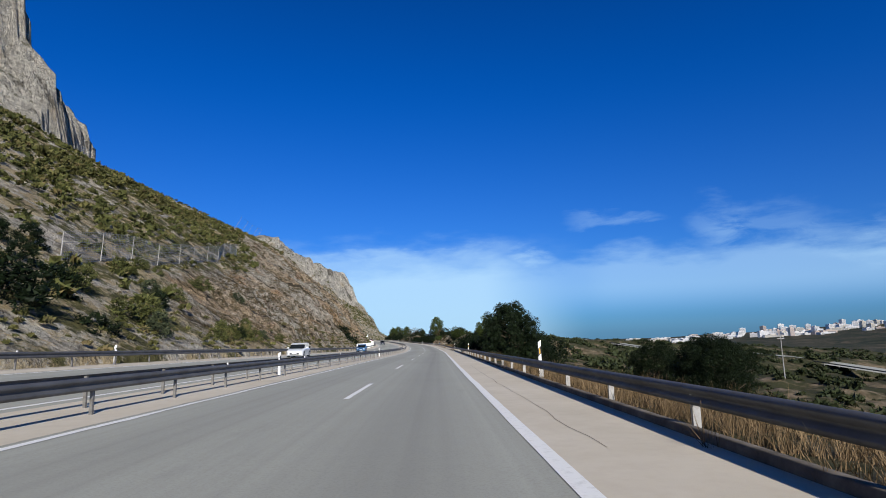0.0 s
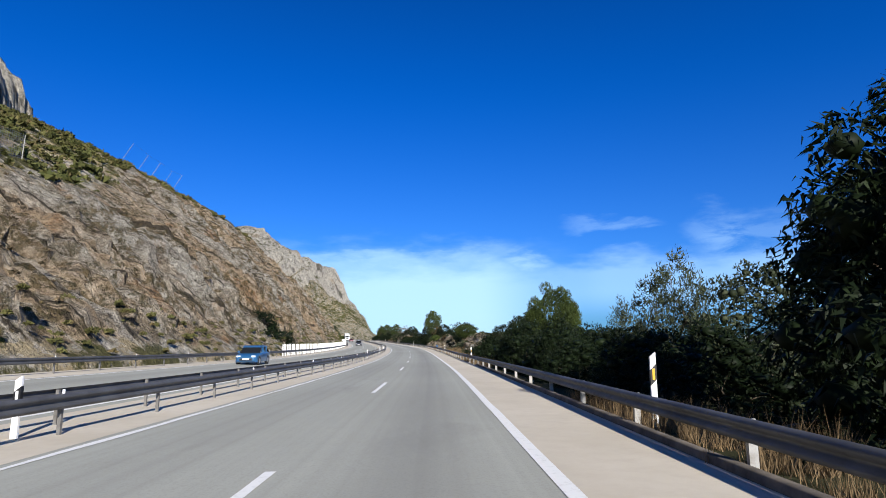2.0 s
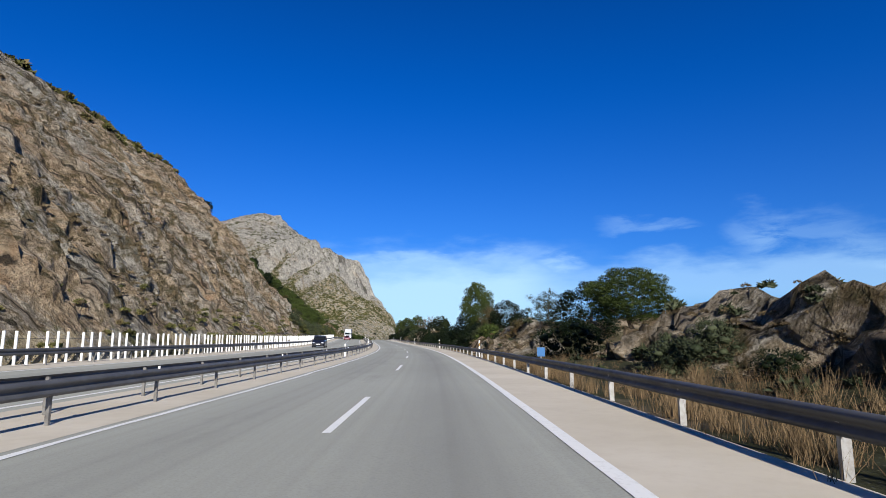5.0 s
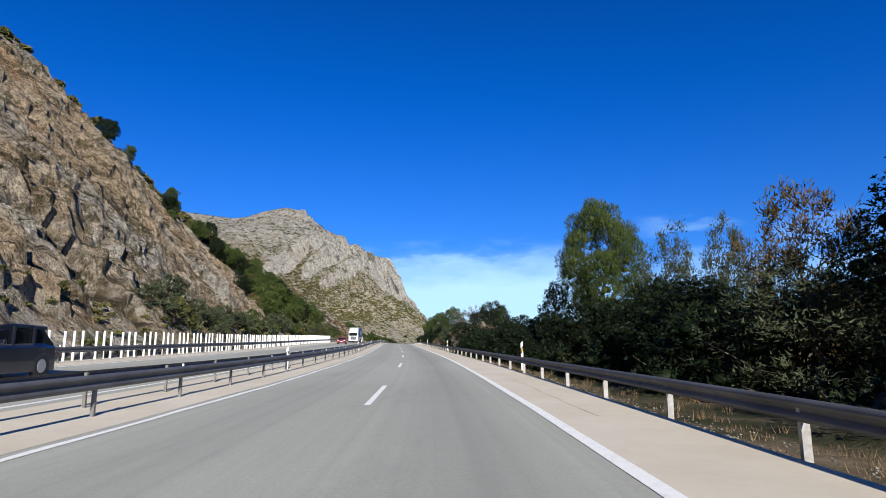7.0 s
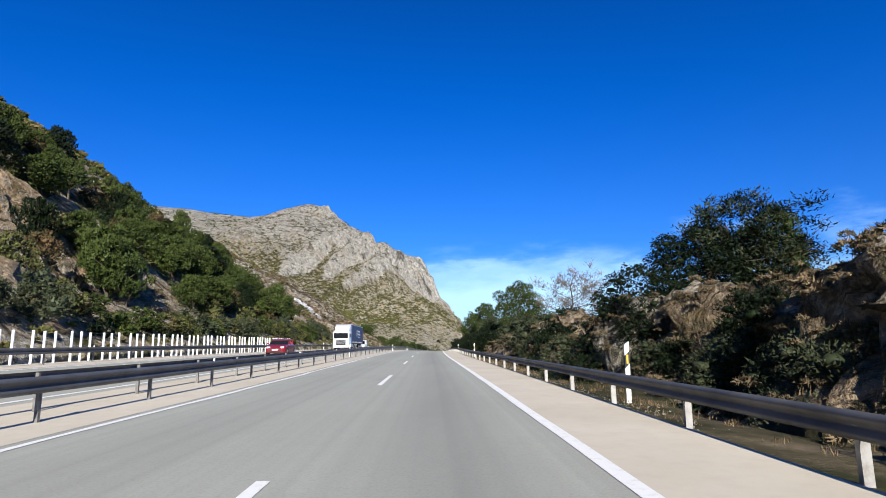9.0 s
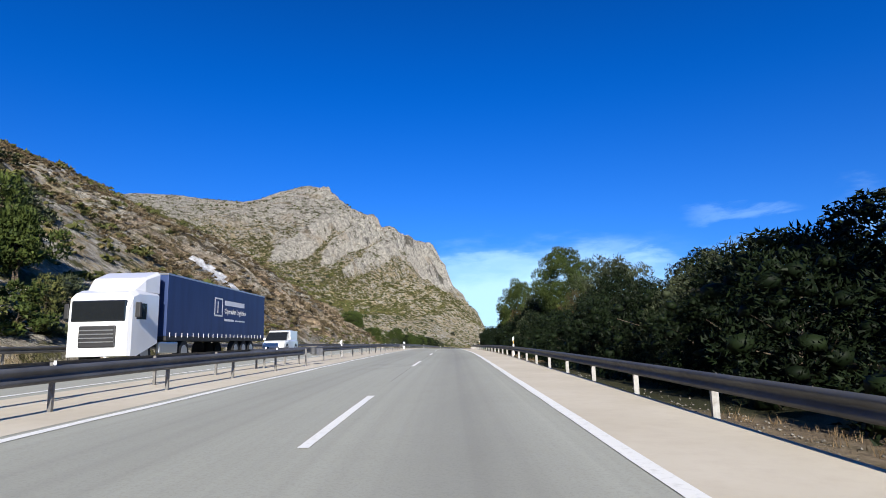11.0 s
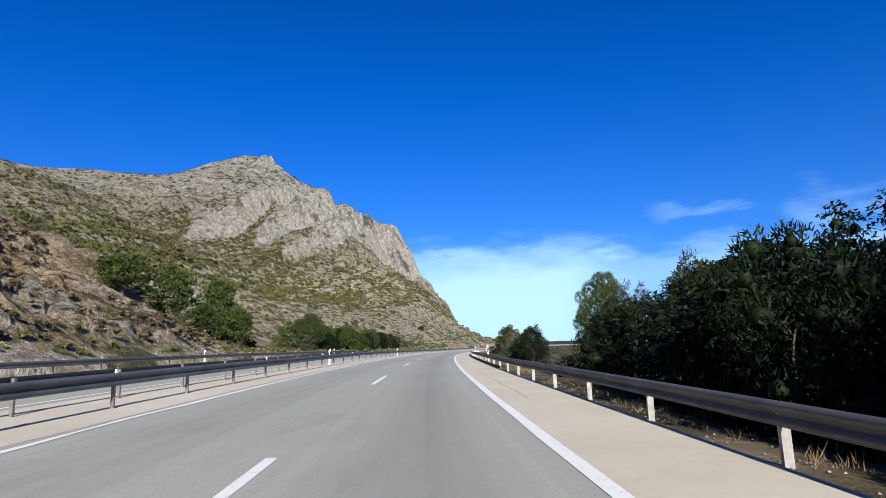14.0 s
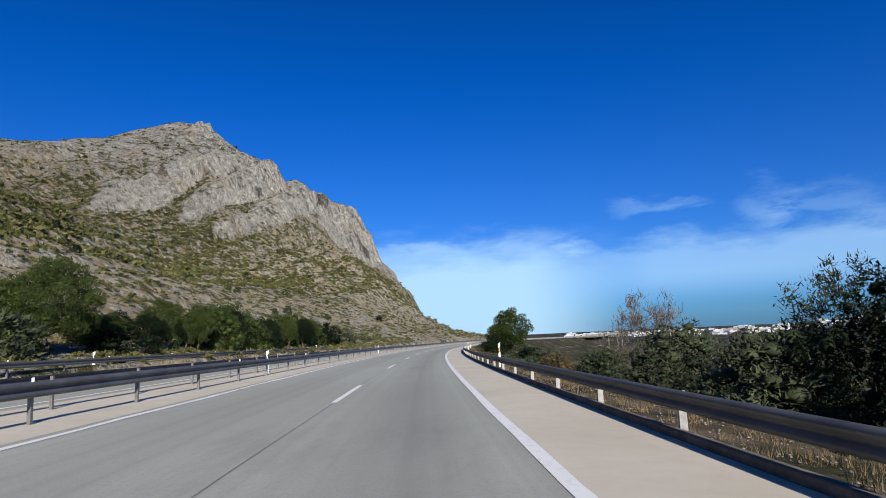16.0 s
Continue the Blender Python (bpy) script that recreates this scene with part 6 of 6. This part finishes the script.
car("hatchback_car", "white hatchback on the opposite carriageway", paint("white_car_paint", (0.72, 0.74, 0.75)), 43, -14.2, 4.0, 1.72, 1.5)
car("hatchback_car", "metallic blue hatchback on the opposite carriageway", paint("blue_car_paint", (0.02, 0.10, 0.23)), 80, -14.2, 4.1, 1.75, 1.5)
car("suv_car", "black off-road car on the opposite carriageway", paint("black_car_paint", (0.005, 0.006, 0.013)), 177.5, -14.2, 4.5, 1.84, 1.72, 1.05)
car("saloon_car", "dark red saloon with lit headlights on the opposite carriageway", paint("red_car_paint", (0.20, 0.012, 0.02)), 247, -13.2, 4.2, 1.74, 1.42)
car("delivery_van", "small white delivery van on the opposite carriageway", paint("white_van_paint", (0.76, 0.77, 0.77)), 290, -14.2, 4.4, 1.82, 1.84, 1.05, True)


def truck(s, u):
    t = thing("articulated_truck", "white tractor with a dark blue curtain-sided trailer", "truck", "vehicles on the opposite carriageway")
    t.matrix_basis = Matrix.Translation(rpl(s, u, 0.01)) @ Matrix.Rotation(road_at(s + 8)[3], 4, "Z")
    white = paint("white_truck_paint", (0.78, 0.78, 0.78))
    blue = Mat("blue_curtain", rough=0.55)
    blue.color(blue.mix(blue.ramp(blue.noise(1.5, 4, vec=blue.scaled(1, 1, 0.2)), 0.3, 0.7), (0.008, 0.022, 0.085), (0.018, 0.042, 0.13)))
    bm = loft(bmesh.new(), [ring(0.0, 1.16, 0.42, 2.35, 0.2), ring(0.18, 1.24, 0.40, 2.9, 0.2), ring(0.6, 1.25, 0.40, 3.05, 0.2), ring(2.2, 1.25, 0.9, 3.1, 0.2)])
    cab = part("cab", bm, white, t, "white cab")
    bm = loft(bmesh.new(), [ring(0.75, 0.95, 3.0, 3.06, 0.02), ring(1.3, 1.12, 3.0, 3.6, 0.1), ring(2.3, 1.2, 3.0, 3.95, 0.12)])
    part("roof_deflector", bm, white, cab)
    bm = bmesh.new()
    box(bm, -1.08, 1.08, -0.02, 0.2, 1.75, 2.6, 0.06)
    part("windscreen", bm, GLASS, cab, "dark windscreen")
    bm = bmesh.new()
    box(bm, -0.72, 0.72, -0.05, 0.08, 0.75, 1.6, 0.05)
    gr = part("grille", bm, TRIM, cab, "black grille")
    for z in (0.95, 1.1, 1.25, 1.4):
        bm = bmesh.new()
        box(bm, -0.66, 0.66, -0.075, -0.045, z, z + 0.04)
        part("grille_bar", bm, RIM, cab)
    for x in (-1, 1):
        bm = bmesh.new()
        box(bm, x * 0.98 - 0.16, x * 0.98 + 0.16, -0.03, 0.1, 0.72, 1.0, 0.04)
        part("headlight", bm, LAMP, cab, "clear headlight")
        bm = bmesh.new()
        box(bm, x * 1.258 - 0.006, x * 1.258 + 0.006, 0.45, 1.2, 1.85, 2.5, 0.004)
        part("side_window", bm, GLASS, cab, "dark side window")
        bm = bmesh.new()
        box(bm, x * 1.42 - 0.1, x * 1.42 + 0.1, 0.2, 0.34, 1.9, 2.5, 0.04)
        part("mirror", bm, TRIM, cab, "black mirror")
        bm = bmesh.new()
        box(bm, x * 1.12 - 0.1, x * 1.12 + 0.1, 2.5, 4.2, 0.45, 0.95, 0.06)
        part("tank", bm, RIM, t, "bare metal fuel tank")
    bm = bmesh.new()
    box(bm, -0.45, 0.45, 2.0, 6.2, 0.75, 1.05, 0.03)
    part("chassis", bm, TRIM, t, "black chassis")
    bm = bmesh.new()
    box(bm, -1.275, 1.275, 2.9, 16.5, 1.2, 3.95, 0.03)
    tr = part("trailer_box", bm, blue.m, t, "dark blue curtain sides")
    bm = bmesh.new()
    box(bm, -1.25, 1.25, 2.95, 16.45, 1.0, 1.2, 0.02)
    part("trailer_floor", bm, TRIM, t)
    bm = bmesh.new()
    box(bm, -1.29, 1.29, 2.88, 16.52, 3.9, 3.98, 0.02)
    part("roof_rail", bm, RIM, tr, "pale metal roof rail")
    for k in range(22):
        bm = bmesh.new()
        box(bm, 1.277, 1.29, 3.2 + k * 0.6, 3.25 + k * 0.6, 1.15, 1.36)
        part("strap", bm, PLATE, tr, "pale curtain strap")
    # plain shapes for the painted mark, bars for what cannot be shown, and the readable line
    def bar(y0, y1, z0, z1):
        bm = bmesh.new()
        box(bm, 1.279, 1.284, y0, y1, z0, z1)
        part("painted_bar", bm, PLATE, tr, "white painted bar")
    for y0, y1, z0, z1 in ((8.1, 8.18, 2.3, 3.3), (9.12, 9.2, 2.3, 3.3), (8.1, 9.2, 2.3, 2.38), (8.1, 9.2, 3.22, 3.3), (8.5, 8.6, 2.5, 3.1), (9.5, 12.6, 2.95, 3.22), (9.5, 10.9, 2.08, 2.2), (11.1, 12.7, 2.1, 2.17)):
        bar(y0, y1, z0, z1)
    cu = bpy.data.curves.new("lettering", "FONT")
    cu.body, cu.size, cu.extrude = "Operador Logístico", 0.42, 0.003
    tmp = bpy.data.objects.new("lettering", cu)
    scene.collection.objects.link(tmp)
    bpy.context.view_layer.update()
    me = bpy.data.meshes.new_from_object(tmp)
    bpy.data.objects.remove(tmp)
    me.transform(Matrix.Translation((1.286, 9.5, 2.5)) @ Matrix.Rotation(radians(90), 4, "Z") @ Matrix.Rotation(radians(90), 4, "X"))
    part_mesh("lettering", me, PLATE, tr, "white lettering")
    for x in (-1.03, 1.03):
        for y in (1.3, 4.9, 11.6, 12.9, 14.2):
            wheel(t, x, y, 0.5, 0.32)
    return t


truck(272.6, -13.9)

# ---------------------------------------------------------------- the valley: lower road, houses, the far town
def far_house(x, y, w, d, h, label, mats, group):
    """A flat-roofed block with parapet and window bands."""
    z = float(plain_height(x, y)) - 1.5
    b = thing("apartment_block" if h > 11 else "house", label, "building", group)
    b.matrix_basis = Matrix.Translation((x, y, z)) @ Matrix.Rotation(random.uniform(-0.5, 0.5), 4, "Z")
    bm = bmesh.new()
    box(bm, -w / 2, w / 2, -d / 2, d / 2, 0, h + 1.5)
    part("wall", bm, mats, b)
    bm = bmesh.new()
    box(bm, -w / 2 - 0.3, w / 2 + 0.3, -d / 2 - 0.3, d / 2 + 0.3, h + 1.5, h + 2.1)
    box(bm, -w * 0.2, w * 0.1, -d * 0.2, d * 0.2, h + 2.1, h + 4.4)
    part("roof", bm, mats, b)
    n = max(1, int(h / 3.2))
    for k in range(n):
        bm = bmesh.new()
        box(bm, -w * 0.42, w * 0.42, -d / 2 - 0.12, -d / 2 + 0.1, 2.6 + k * 3.2, 3.9 + k * 3.2)
        part("window_strip", bm, WINDOW, b, "dark glazed strip")
    return b


WINDOW = Mat("far_window", (0.10, 0.12, 0.14), 0.3).m
TOWN = [paint("render_%s" % n, c) for n, c in (("white", (0.58, 0.57, 0.56)), ("cream", (0.48, 0.44, 0.37)), ("pinkish", (0.42, 0.34, 0.29)))]
rt = random.Random(8)
for k in range(210):
    a = radians(rt.uniform(10, 40) if k % 3 else rt.uniform(25, 42))
    dist = rt.uniform(2100, 3100)
    tall = rt.random() < (0.42 if a > radians(27) else 0.06)
    h = rt.uniform(12, 25) if tall else rt.uniform(4, 10)
    w = rt.uniform(12, 26) if tall else rt.uniform(16, 60)
    far_house(dist * math.sin(a), dist * math.cos(a), w, rt.uniform(12, 18), h, "pale apartment block in the far town" if h > 11 else "low white building at the edge of the far town", TOWN[0 if rt.random() < 0.7 else rt.choice((1, 2))], "buildings of the far town")
for k in range(70):     # the low white suburb nearer the shore
    a, dist = radians(rt.uniform(7.5, 19)), rt.uniform(2000, 2500)
    far_house(-60 + dist * math.sin(a), 520 + dist * math.cos(a), rt.uniform(14, 40), rt.uniform(12, 18), rt.uniform(6, 15), "low white building at the edge of the far town", TOWN[0 if rt.random() < 0.8 else 1], "buildings of the far town")
far_house(144, 475, 11, 10, 5.5, "small white house in the valley", TOWN[0], "houses in the valley")

# lower road in the valley
S = np.arange(-30, 260, 4.0)
SSq, UUq = np.meshgrid(S, np.linspace(84, 92, 3), indexing="ij")
ii = np.clip(np.searchsorted(SR, SSq), 0, len(SR) - 1)
jj = np.clip(np.searchsorted(UR, np.full_like(UUq, 88.0)), 0, len(UR) - 1)
PQ = places(SSq, 120 + (UUq - 84), np.zeros_like(SSq), False)
PQ[..., 2] = _smooth(PR[ii, jj, 2].max(1))[:, None] + 2.2
me = grid_mesh("valley_road", PQ, [("lateral", UUq - 80)])
me.materials.append(ROAD)
tagged(new("valley_road", me), "grey road lower down in the valley", "road", kind="structure")
vr = thing("guardrail", "grey guardrail along the lower road", "guardrail")
for i in range(0, len(S)):
    p = new("post", POST_ME)
    p.parent = vr
    p.matrix_basis = Matrix.Translation(Vector(PQ[i, 0]) + Vector((-0.3, 0, 0)))
beam = np.stack([PQ[:, 0] + np.array([-0.35, 0, h]) for h in (0.45, 0.76)], 1)
beam = np.concatenate([beam, beam[:, ::-1] + np.array([-0.04, 0, 0]), beam[:, :1]], 1)
part_mesh("beam", grid_mesh("beam", beam), STEEL, vr)
pole = thing("utility_pole", "thin grey utility pole in the valley", "pole")
pq = verge_at(95, 60)
bm = bmesh.new()
cyl(bm, pq - Vector((0, 0, 0.5)), pq + Vector((0, 0, 10)), 0.16, 0.10, 8)
part("mast", bm, POST, pole)
bm = bmesh.new()
box(bm, pq.x - 0.9, pq.x + 0.9, pq.y - 0.06, pq.y + 0.06, pq.z + 9.4, pq.z + 9.55, 0.02)
part("crossarm", bm, POST, pole)
